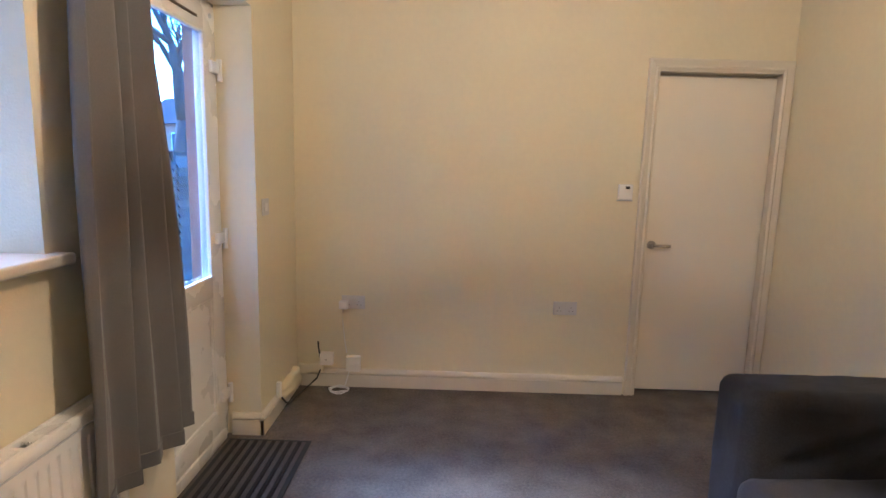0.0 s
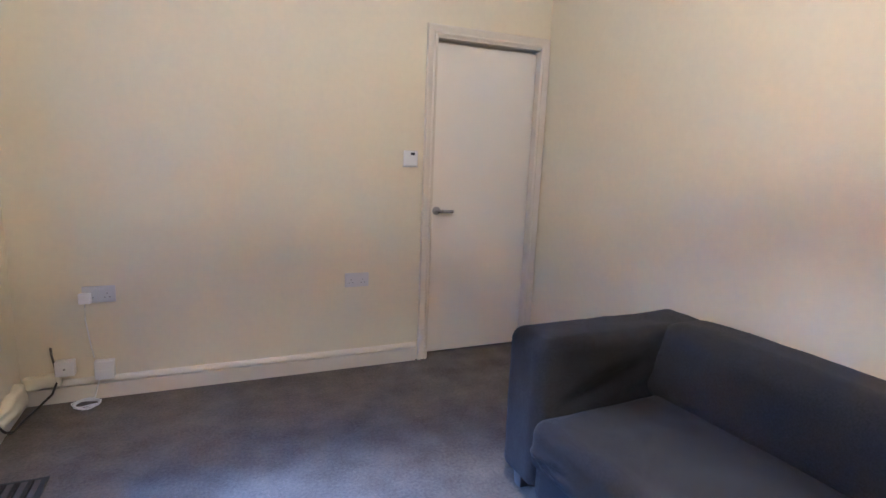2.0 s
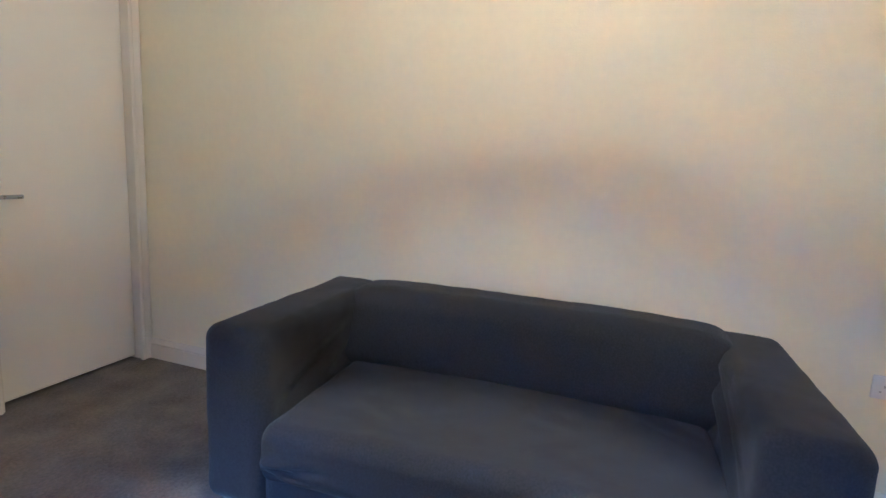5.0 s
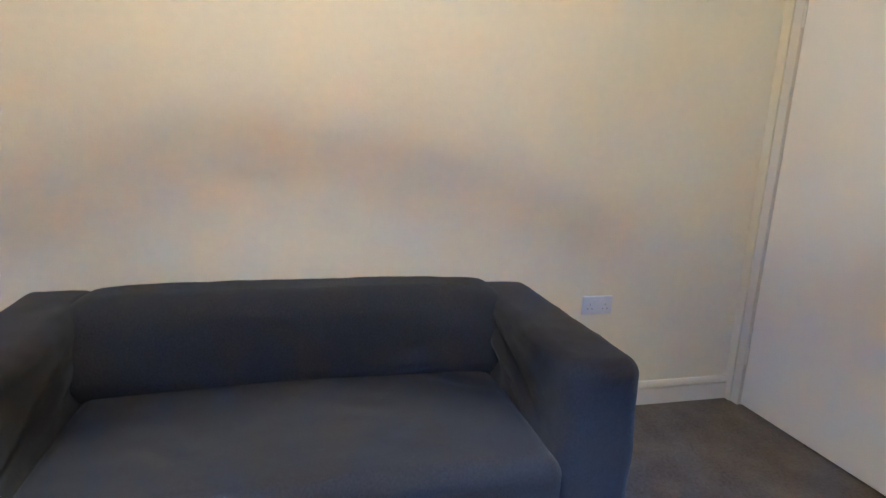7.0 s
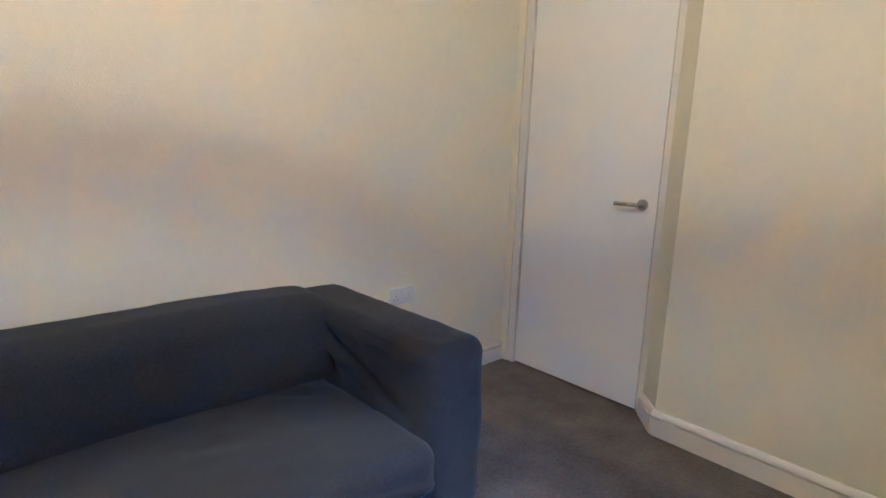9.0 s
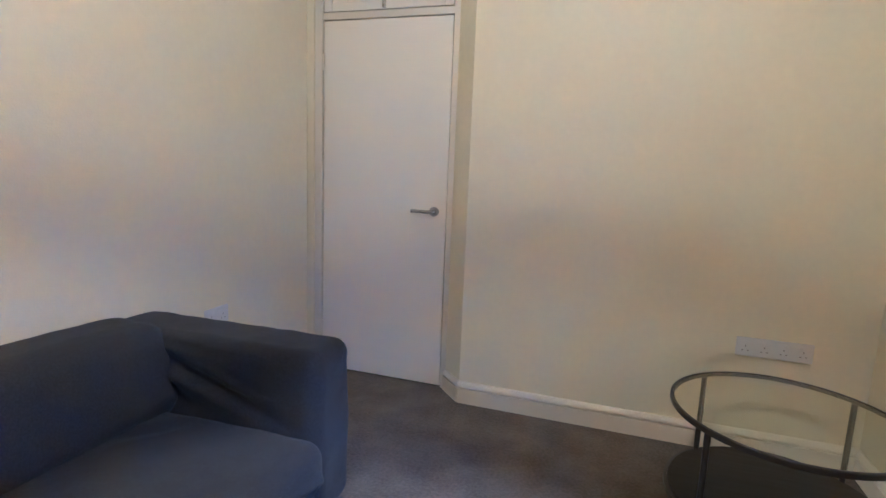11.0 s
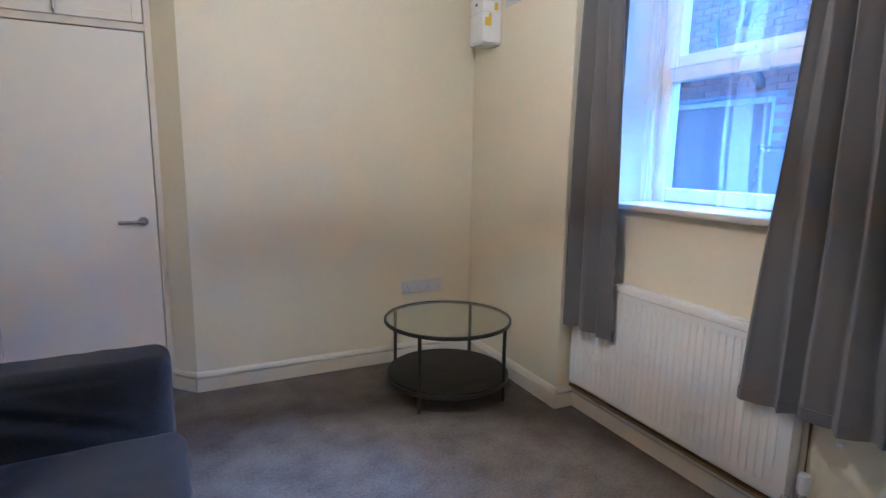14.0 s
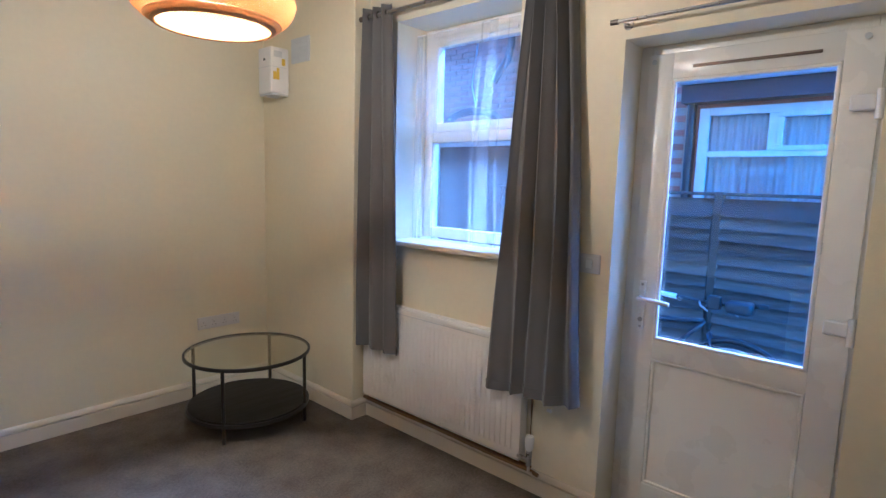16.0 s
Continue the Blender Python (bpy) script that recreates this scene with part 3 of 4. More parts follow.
def arm_shape(side):
    def f(p):
        p = p + cloth(p, 0.007, 3.5, 2.0 + side) + cloth(p, 0.0018, 16.0, 4.0)
        z = p.z + 0.30
        if side * p.y < -0.04:
            # long slanting folds where the cover is tucked in behind the seat
            folds = (((0.25, 0, 0.25), (-0.34, 0, 0.03), 0.026, 0.018), ((0.27, 0, 0.15), (0.02, 0, 0.03), 0.036, 0.022), ((0.05, 0, 0.20), (-0.36, 0, 0.12), 0.045, 0.007),
                     ((0.34, 0, 0.266), (-0.42, 0, 0.252), 0.012, 0.004)) if side < 0 else \
                (((0.24, 0, 0.20), (-0.26, 0, 0.05), 0.034, 0.010), ((0.26, 0, 0.12), (-0.05, 0, 0.03), 0.036, 0.014), ((-0.02, 0, 0.14), (-0.38, 0, 0.03), 0.030, 0.010))
            for a, c, w, d in folds:
                p = p + crease(Vector((p.x, 0, p.z)), a, c, w, d, (0, side, 0))
        # the cover hangs a little fuller above the floor
        p.y += side * 0.006 * max(0.0, 0.25 - z)
        return p
    return f


for side in (-1, 1):
    b = soft_box(D, ARM, H - 0.075, 0.055, 62, arm_shape(side))
    bmesh.ops.translate(b, verts=b.verts, vec=(D / 2, side * (W2 - ARM / 2), 0.075 + (H - 0.075) / 2))
    if side > 0:
        bmesh.ops.translate(b, verts=[v for v in b.verts if v.co.z > 0.5], vec=(0, 0, 0.010))
    else:
        bmesh.ops.translate(b, verts=[v for v in b.verts if v.co.z > 0.5], vec=(0, 0, -0.008))
    part("armrest", b, SOFA, sofa, "", True)


def back_shape(p):
    p = p + cloth(p, 0.005, 2.5, 7.0)
    p.x -= 0.02 * max(0.0, -p.z / 0.3)
    return p


b = soft_box(0.21, 2 * (W2 - ARM) + 0.10, H - 0.085, 0.05, 18, back_shape)
bmesh.ops.translate(b, verts=b.verts, vec=(D - 0.108, 0, 0.08 + (H - 0.085) / 2))
part("backrest", b, SOFA, sofa, "", True)


def pad_shape(p):
    p = p + cloth(p, 0.006, 3.0, 11.0) + cloth(p, 0.0015, 15.0, 6.0)
    p.z += (0.020 * (1 - (p.y / 0.72) ** 4) - 0.004) * max(0.0, min(1.0, 0.5 + p.z / 0.2))
    p = p + crease(p, (-0.06, 0.26, 0.19), (-0.12, 0.66, -0.16), 0.028, 0.010, (1, 0, 0))
    for y, t, up in ((-0.66, 1.3, 0.05), (-0.64, 1.0, 0.10), (-0.60, 0.8, 0.02), (-0.66, 0.2, 0.22), (0.66, -1, 0.08), (0.60, -0.8, 0.04), (0.1, 0.9, 0.02), (-0.3, 0.9, 0.02)):
        p = p + crease(p, (-0.20, y, -0.15), (-0.16, y + 0.20 * t, -0.13 + up), 0.015, 0.014, (1, 0, 0))
    return p


b = soft_box(0.27, 2 * (W2 - ARM) + 0.150, 0.32, 0.085, 56, pad_shape)
for v in b.verts:
    v.co.x += 0.22 * (v.co.z - 0.155) * (1 if v.co.x < 0 else 0)
bmesh.ops.translate(b, verts=b.verts, vec=(0.735, 0, 0.530))
part("back_cushion", b, SOFA, sofa, "", True)


def seat_shape(p):
    p = p + cloth(p, 0.007, 2.6, 17.0) + cloth(p, 0.0015, 15.0, 8.0)
    if p.z > 0:
        p.z += 0.022 * (1 - (p.y / 0.72) ** 2) - 0.012 * math.exp(-((p.y - 0.25) / 0.12) ** 2 - ((p.x + 0.02) / 0.12) ** 2)
        for a, c in (((-0.05, -0.28, 0.1), (-0.22, -0.20, 0.1)), ((0.05, -0.10, 0.1), (0.00, -0.26, 0.1)), ((0.26, -0.40, 0.1), (0.10, -0.62, 0.1)), ((-0.18, 0.30, 0.1), (-0.05, 0.42, 0.1))):
            p = p + crease(p, a, c, 0.030, 0.006, (0, 0, -1))
    for s in (-1, 1):
        for y, z, up in ((0.46, -0.055, 0.012), (0.40, -0.030, 0.03), (0.55, -0.075, 0.0)):
            p = p + crease(p, (-0.345, s * 0.69, -0.05), (-0.345, s * y, z + up), 0.013, 0.016, (1, 0, 0))
    return p


b = soft_box(0.69, 2 * (W2 - ARM) + 0.015, 0.19, 0.060, 50, seat_shape)
bmesh.ops.translate(b, verts=b.verts, vec=(0.310, 0, 0.305))
part("seat_cushion", b, SOFA, sofa, "", True)


def front_shape(p):
    return p + cloth(p, 0.006, 3.2, 23.0) + crease(p, (-0.3, -0.6, 0.06), (-0.3, 0.2, 0.0), 0.03, 0.006, (1, 0, 0))


b = soft_box(0.66, 2 * (W2 - ARM) + 0.01, 0.18, 0.03, 18, front_shape)
bmesh.ops.translate(b, verts=b.verts, vec=(0.335, 0, 0.155))
part("base", b, SOFA, sofa, "", True)
for x in (0.07, D - 0.09):
    for y in (-W2 + 0.075, W2 - 0.075):
        b = box(x - 0.03, x + 0.03, y - 0.03, y + 0.03, 0, 0.10, 0.004)
        for v in b.verts:
            k = 0.72 + 0.28 * v.co.z / 0.10
            v.co.x, v.co.y = x + (v.co.x - x) * k, y + (v.co.y - y) * k
        part("leg", b, LEG, sofa, "short tapered grey plastic foot", True, 40)

# ---- coffee table ----
table = thing("coffee_table", (0.452, 0.560, 0), "round black metal coffee table with glass top and dark shelf", "table")
part("rim", lathe([(0.362, 0.432), (0.374, 0.432), (0.376, 0.436), (0.376, 0.450), (0.373, 0.453), (0.366, 0.453), (0.366, 0.445), (0.362, 0.444)], 72, None, (0, 0, 0), True), BLACK, table, "thin black metal ring", True, 40)
part("glass_top", lathe([(0.0001, 0.4455), (0.3645, 0.4455), (0.3655, 0.4465), (0.3655, 0.4505), (0.3645, 0.4515), (0.0001, 0.4515)], 72), SMOKE, table, "clear tempered glass disc", True, 40).visible_shadow = False
part("shelf", lathe([(0.0001, 0.105), (0.352, 0.105), (0.356, 0.108), (0.356, 0.124), (0.353, 0.127), (0.0001, 0.127)], 72), SHELF, table, "black-brown round lower shelf", True, 40)
part("shelf_ring", lathe([(0.357, 0.098), (0.369, 0.098), (0.369, 0.118), (0.357, 0.118)], 72, None, (0, 0, 0), True), BLACK, table, "", True, 40)
for k in range(4):
    a = radians(39 + 90 * k)
    part("leg", rod((0.357 * math.cos(a), 0.357 * math.sin(a), 0), (0.357 * math.cos(a), 0.357 * math.sin(a), 0.434), 0.0105, 14), BLACK, table, "", True, 40)


# ---- curtains and their rods ----
def curtain(name, top_mid, foot_mid, top_w, foot_w, z0, z1, pleats, x, seed, label, lean=0.0, flare=0.05, turned_edge=False):
    """A gathered eyelet curtain: a pleated sheet that is narrow at the rod and opens towards its hem."""
    th = thing(name, (x, 0, 0), label, "curtain", "curtains at the window")
    b = bmesh.new()
    nu, nv = pleats * 20, 44
    grid = []
    for j in range(nv + 1):
        v = j / nv
        z = z0 + (z1 - z0) * v
        open_ = (1 - v) ** 0.8
        w = top_w + (foot_w - top_w) * open_
        mid = top_mid + (foot_mid - top_mid) * open_
        row = []
        for i in range(nu + 1):
            u = i / nu
            warp = 0.10 * noise.noise(Vector((u * 3 + seed, v * 1.6, 3.3))) * (1 - 0.6 * v) + 0.03 * noise.noise(Vector((u * 7, seed, v)))
            ph = 2 * math.pi * pleats * (u + warp)
            amp = (0.036 - 0.002 * open_) * (0.8 + 0.6 * noise.noise(Vector((u * 4 + seed, v * 0.8, 9.1))))
            dx = amp * math.sin(ph) + 0.003 * math.sin(2 * ph + 0.6) * open_ + 0.02 * open_ * noise.noise(Vector((u * 2, v * 2, seed)))
            dy = w * (u - 0.5) + 0.004 * math.sin(2 * ph) + 0.010 * open_ * noise.noise(Vector((u * 5, v * 3, seed + 5)))
            sag = 0.010 * noise.noise(Vector((u * 3, 0, seed))) if j == 0 else 0.0
            tilt = lean * (u - 0.5) * (1 - v)
            least = 0.010 - 0.07 * min(1, max(0, (z - 0.80) / 0.3))
            over = dx + 0.010 + flare * open_ * (0.5 + 0.1 * u) - least
            xx = least + 0.5 * (over + math.sqrt(over * over + 0.0003))
            row.append(b.verts.new((xx, mid + dy, z + sag + tilt)))
        if turned_edge:
            last = row[-1].co.copy()
            for s in (0.35, 0.7, 1.0):
                row.append(b.verts.new((max(-0.058, last.x - 0.055 * s), last.y + 0.030 * s - 0.008 * s * s, last.z)))
        grid.append(row)
    for r0, r1 in zip(grid, grid[1:]):
        for i in range(len(r0) - 1):
            b.faces.new((r0[i], r0[i + 1], r1[i + 1], r1[i]))
    ob = part("cloth", b, CURTAIN, th, "", True)
    m = ob.modifiers.new("thick", "SOLIDIFY")
    m.thickness = 0.003
    hem = bmesh.new()
    rows = []
    for v_ in range(4):
        rows.append([hem.verts.new(q.co + Vector((0.0045 if v_ < 2 else -0.0045, 0, (0.0, 0.045, 0.045, 0.0)[v_] - 0.001))) for q in ob_row(ob, nu)])
    for r0, r1 in zip(rows, rows[1:] + rows[:1]):
        for i in range(nu):
            hem.faces.new((r0[i], r0[i + 1], r1[i + 1], r1[i]))
    part("hem", hem, CURTAIN, th, "", True, 60)
    for k in range(pleats):
        y = top_mid + top_w * ((k + 0.5) / pleats - 0.5)
        part("eyelet", lathe([(0.018, -0.004), (0.027, -0.004), (0.027, 0.004), (0.018, 0.004)], 20, None, (0, 0, 0), True), BLACK, th, "dark metal eyelet", True, 40).matrix_basis = pose(0.0, y, z1 - 0.045, 90, 0, 0)
    return th


def ob_row(ob, nu):
    return [ob.data.vertices[i] for i in range(nu + 1)]


RODZ = 2.465
curtain("curtain", 1.185, 1.235, 0.22, 0.37, 0.510, RODZ + 0.045, 3, -0.055, 1.0, "short grey cotton curtain gathered beside the window", 0.0)
curtain("curtain", 2.300, 2.310, 0.18, 0.47, 0.525, RODZ + 0.045, 4, -0.055, 4.0, "wider grey cotton curtain hanging over the radiator end", 0.03, turned_edge=True)


def voile(y_a, y_b, z_a, z_b, x):
    """A sheer net curtain: a thin single sheet, gathered towards one side and wavy at its foot."""
    th = thing("net_curtain", (x, 0, 0), "sheer white net curtain hanging inside the window recess", "net curtain")
    b = bmesh.new()
    nu, nv = 260, 24
    grid = []
    for j in range(nv + 1):
        v = j / nv
        row = []
        for i in range(nu + 1):
            u = i / nu
            y = y_a + (y_b - y_a) * u ** 1.7
            wave = 0.012 * math.sin(34 * u + 1.2 * noise.noise(Vector((u * 4, v * 1.4, 2)))) * (0.6 + 0.4 * (1 - v))
            fold = 0.030 * noise.noise(Vector((u * 9, v * 0.9, 7.7)))
            # the cloth doubles back on itself where it is gathered, and in two loose folds further along
            y += 0.022 * math.sin(62 * u + 2 * noise.noise(Vector((u * 3, v * 1.1, 4)))) * max(0.0, 1 - u / 0.6)
            for at, wide in ((0.78, 0.07),):
                drift = at + 0.05 * noise.noise(Vector((at * 9, v * 1.3, 1.5))) - 0.04 * (1 - v)
                y += (0.045 - 0.015 * v) * math.sin((u - drift) / wide * 6.3) * math.exp(-((u - drift) / wide) ** 2) * -1.6
            row.append(b.verts.new((wave + 0.5 * fold, y + fold * (1 - 0.5 * v) * math.sin(math.pi * u), z_a + (z_b - z_a) * v)))
        grid.append(row)
    for r0, r1 in zip(grid, grid[1:]):
        for i in range(nu):
            b.faces.new((r0[i], r0[i + 1], r1[i + 1], r1[i]))
    part("sheer_cloth", b, VOILE, th, "", True)
    part("wire", rod((0, y_a, z_b), (0, y_b, z_b), 0.003, 8), PLASTIC, th)


voile(WIN[0] + 0.012, WIN[1] - 0.012, WIN[2] + 0.012, WIN[3] - 0.05, -0.275)


def pole(y0_, y1_, x, z, r, label):
    th = thing("curtain_rod", (x, 0, z), label, "curtain rod")
    part("rod", rod((0, y0_, 0), (0, y1_, 0), r, 14), STEEL, th, "", True, 40)
    for y, s in ((y0_, -1), (y1_, 1)):
        part("finial", rod((0, y - 0.004 * s, 0), (0, y + 0.026 * s, 0), r * 1.55, 16), DARKMETAL, th, "", True, 40)
    for y in (y0_ + 0.02, y1_ - 0.02):
        br = part("bracket", rod((BAY - x, y, 0), (0.0, y, 0), 0.005, 8), STEEL, th)
        part("plate", rod((BAY - x, y, 0), (BAY - x + 0.005, y, 0), 0.020, 16), STEEL, br, "", True, 40)
    return th


pole(1.060, 2.48, -0.042, RODZ, 0.010, "thin steel curtain rod above the window")
pole(2.63, 3.46, -0.050, 2.185, 0.007, "thin bare steel rod above the garden door")

# ---- radiator ----
RX0, RX1, RY0, RY1, RZ0, RZ1 = -0.110, -0.052, 1.075, 2.265, 0.160, 0.785
rad = thing("radiator", (0, 0, 0), "white ribbed panel radiator with top grille below the window", "radiator")
b = bmesh.new()
n = 34
prof = []
for k in range(n):
    c = RY0 + 0.03 + (RY1 - RY0 - 0.06) * (k + 0.5) / n
    w = (RY1 - RY0 - 0.06) / n
    prof += [(c - 0.5 * w, 0.0), (c - 0.24 * w, 0.0), (c - 0.14 * w, -0.004), (c + 0.14 * w, -0.004), (c + 0.24 * w, 0.0)]
prof = [(RY0 + 0.002, 0.0)] + prof + [(RY1 - 0.002, 0.0)]
levels = ((RZ0 + 0.004, -0.006, 0), (RZ0 + 0.018, 0, 0), (RZ0 + 0.05, 0, 0), (RZ0 + 0.065, 0, 1), (RZ1 - 0.075, 0, 1), (RZ1 - 0.060, 0, 0), (RZ1 - 0.03, 0, 0))
rows = [[b.verts.new((RX1 + off + d * f, y, z)) for y, d in prof] for z, off, f in levels]
for r0, r1 in zip(rows, rows[1:]):
    for i in range(len(prof) - 1):
        b.faces.new((r0[i], r0[i + 1], r1[i + 1], r1[i]))
fp = part("front_panel", b, ENAMEL, rad, "ribbed white steel panel")
m = fp.modifiers.new("thick", "SOLIDIFY")
m.thickness, m.offset = 0.0015, 0
part("back_panel", box(RX0 + 0.002, RX0 + 0.012, RY0 + 0.01, RY1 - 0.01, RZ0 + 0.01, RZ1 - 0.03), ENAMEL, rad)
for y in (RY0, RY1 - 0.004):
    part("side_panel", box(RX0, RX1 + 0.003, y, y + 0.004, RZ0 + 0.01, RZ1, 0.001), ENAMEL, rad)
part("top_frame", box(RX1 - 0.012, RX1 + 0.004, RY0 + 0.004, RY1 - 0.004, RZ1 - 0.032, RZ1, 0.004), ENAMEL, rad, "", True, 35)
part("top_frame", box(RX0, RX0 + 0.010, RY0 + 0.004, RY1 - 0.004, RZ1 - 0.03, RZ1, 0.003), ENAMEL, rad, "", True, 35)
for k in range(4):
    y = RY0 + 0.02 + (RY1 - RY0 - 0.04) * (k + 0.5) / 4
    g = part("grille", box(RX0 + 0.010, RX1 - 0.012, y + 0.128, y + 0.140, RZ1 - 0.012, RZ1 - 0.006), ENAMEL, rad)
    for j in range(5):
        x = RX0 + 0.014 + j * 0.0068
        part("slat", box(x, x + 0.003, y - 0.125, y + 0.127, RZ1 - 0.012, RZ1 - 0.004), ENAMEL, g)
# raised grey strip, its colour gives the shade line under the top
part("seam", box(RX1 - 0.002, RX1 + 0.0045, RY0 + 0.01, RY1 - 0.01, RZ1 - 0.036, RZ1 - 0.033), GREYP, rad, "thin grey strip painted as the seam's shade")
VY = RY1 + 0.055
valve = part("valve", lathe([(0.016, 0.0), (0.017, 0.01), (0.021, 0.012), (0.022, 0.06), (0.018, 0.072), (0.006, 0.075)], 18, None, (-0.055, VY, 0.245)), PLASTIC, rad, "white ribbed thermostatic valve head", True, 40)
part("valve_body", lathe([(0.012, 0.165), (0.014, 0.17), (0.014, 0.20), (0.010, 0.205), (0.015, 0.21), (0.015, 0.245)], 14, None, (-0.055, VY, 0)), STEEL, valve, "", True, 40)
part("tail", rod((-0.055, VY, 0.195), (-0.055, RY1 - 0.01, 0.195), 0.010, 12), STEEL, valve, "", True, 40)
part("pipe", tube([(-0.055, VY, 0.168), (-0.055, VY, 0.13), (-0.075, VY + 0.01, 0.115), (-0.085, VY - 0.02, 0.112)], 0.0075, 10), GLOSS, rad, "white painted pipe", True)
part("wall_bracket", box(BAY, RX0 + 0.003, 1.35, 1.38, 0.25, 0.70), ENAMEL, rad)
part("wall_bracket", box(BAY, RX0 + 0.003, 1.98, 2.01, 0.25, 0.70), ENAMEL, rad)
pipe = thing("heating_pipe", (0, 0, 0), "bare copper heating pipe running along the skirting top", "pipe")
part("run", tube([(-0.082, 1.05, 0.133)] + [(-0.080 + 0.003 * math.sin(k), 1.10 + 0.121 * k, 0.131 - 0.0005 * k) for k in range(11)] + [(-0.080, 2.36, 0.118)], 0.0095, 10), BRASS, pipe, "", True)
ledge = thing("timber_strip", (0, 0, 0), "bare brown timber strip fixed above the skirting", "timber strip")
part("strip", box(BAY, BAY + 0.030, PIER + 0.02, 2.30, 0.1205, 0.132, 0.002), RAWWOOD, ledge)
tailp = thing("pipe_drop", (0, 0, 0), "old copper pipe behind the curtain down to the valve", "pipe")
part("run", tube([(BAY + 0.010, 2.290, 0.20), (BAY + 0.010, 2.290, 0.50), (BAY + 0.010, 2.288, 0.72)], 0.0075, 10), BRASS, tailp, "", True)
part("clip", box(BAY, BAY + 0.012, 2.372, 2.398, 0.44, 0.455, 0.002), PLASTIC, tailp)


# ---- sockets, switches and controls on the walls ----
def faceplate(name, at, rz, width, gangs, label, category="socket"):
    """A moulded wall plate facing -y before it is turned; gangs: outlets side by side, 0 for a blank or switch plate."""
    th = thing(name, at, label, category, "", rz)
    part("plate", box(-width / 2, width / 2, -0.010, 0, -0.043, 0.043, 0.004, 3), SOCKET, th, "", True, 35)
    for k in range(gangs):
        cx = width * ((k + 0.5) / gangs - 0.5)
        sx = cx + (0.012 if k % 2 == 0 else -0.012) * (0.5 if gangs > 2 else 1.6)
        part("rocker_switch", box(sx - 0.0075, sx + 0.0075, -0.0135, -0.009, 0.012, 0.028, 0.002), SOCKET, th)
        for dx, dz, w, h in ((0, 0.004, 0.0022, 0.0042), (-0.011, -0.016, 0.0036, 0.0024), (0.011, -0.016, 0.0036, 0.0024)):
            hole = part("pin_slot", box(cx + dx - w, cx + dx + w, -0.0106, -0.0096, dz - h, dz + h), SLOT, th)
            hole["label"] = "narrow dark pin slot"
    if gangs == 0 and category == "switch":
        part("rocker", box(-0.016, 0.016, -0.0145, -0.009, -0.020, 0.020, 0.003), PLASTIC, th)
    return th


faceplate("double_socket", (1.570, NORTH, 0.556), 0, 0.146, 2, "white double wall socket beside the inner door")
s = faceplate("double_socket", (0.241, NORTH, 0.557), 0, 0.146, 2, "white double wall socket with a plug pushed in")
part("plug", box(-0.085, -0.030, -0.045, -0.010, -0.040, 0.012, 0.006, 3), PLASTIC, s, "white plug top", True, 35)
part("plug_cable", tube([(-0.060, -0.030, -0.038), (-0.062, -0.034, -0.12), (-0.05, -0.020, -0.26), (-0.04, -0.016, -0.33)], 0.0032, 8), PLASTIC, s, "", True)
faceplate("double_socket", (EAST, 0.652, 0.515), -90, 0.150, 2, "white double wall socket near the sofa arm")
faceplate("wide_socket", (0.373, 0, 0.511), 180, 0.300, 4, "white four-gang wall socket above the table")
faceplate("wall_switch", (BAY, 3.614, 1.184), 90, 0.086, 0, "white single light switch by the garden door", "switch")
faceplate("wall_switch", (BAY, 2.545, 1.185), 90, 0.100, 0, "white switch plate half behind the curtain", "switch")
th = thing("thermostat", (1.888, NORTH, 1.291), "small white wall thermostat with a dark display", "thermostat")
part("body", box(-0.043, 0.043, -0.026, 0, -0.046, 0.046, 0.006, 3), PLASTIC, th, "", True, 35)
part("display", box(-0.004, 0.022, -0.0285, -0.025, 0.018, 0.034, 0.001), DARKP, th, "small dark screen")
part("base_lip", box(-0.046, 0.046, -0.020, 0, -0.054, -0.047, 0.002), GREYP, th, "grey strip below the body")

# electricity box and blank vent plate in the corner
mb = thing("meter_box", (0, 0.25, 2.085), "white electricity meter box with yellow warning stickers", "meter box")
part("casing", box(0, 0.135, -0.082, 0.082, 0, 0.30, 0.010, 3), PLASTIC, mb, "", True, 35)
part("cover_seam", box(0.02, 0.1365, -0.0835, 0.0835, 0.170, 0.173), GREYP, mb)
part("window", box(0.055, 0.115, 0.081, 0.0840, 0.235, 0.275), GREYP, mb, "grey viewing window")
part("warning_sticker", box(0.030, 0.055, 0.081, 0.0838, 0.185, 0.230), YELLOW, mb, "yellow warning label")
part("warning_sticker", box(0.075, 0.120, 0.081, 0.0838, 0.090, 0.140), YELLOW, mb, "yellow warning label")
part("warning_mark", box(0.075, 0.095, 0.0839, 0.0845, 0.115, 0.165), YELLOW, mb)
part("indicator", box(0.1345, 0.1375, -0.01, 0.012, 0.215, 0.228), DARKP, mb, "small dark indicator")
part("lower_lip", box(0.004, 0.131, -0.078, 0.078, -0.012, 0.001, 0.003), GREYP, mb)
vp = thing("vent_plate", (0, 0.475, 2.362), "flat pale grey ventilation plate on the wall", "vent")
part("plate", box(0, 0.008, -0.105, 0.105, -0.080, 0.080, 0.003), GREYP, vp)
for k in range(7):
    z = -0.060 + 0.020 * k
    part("louvre", box(0.007, 0.011, -0.090, 0.090, z - 0.004, z + 0.004, 0.001), GREYP, vp)

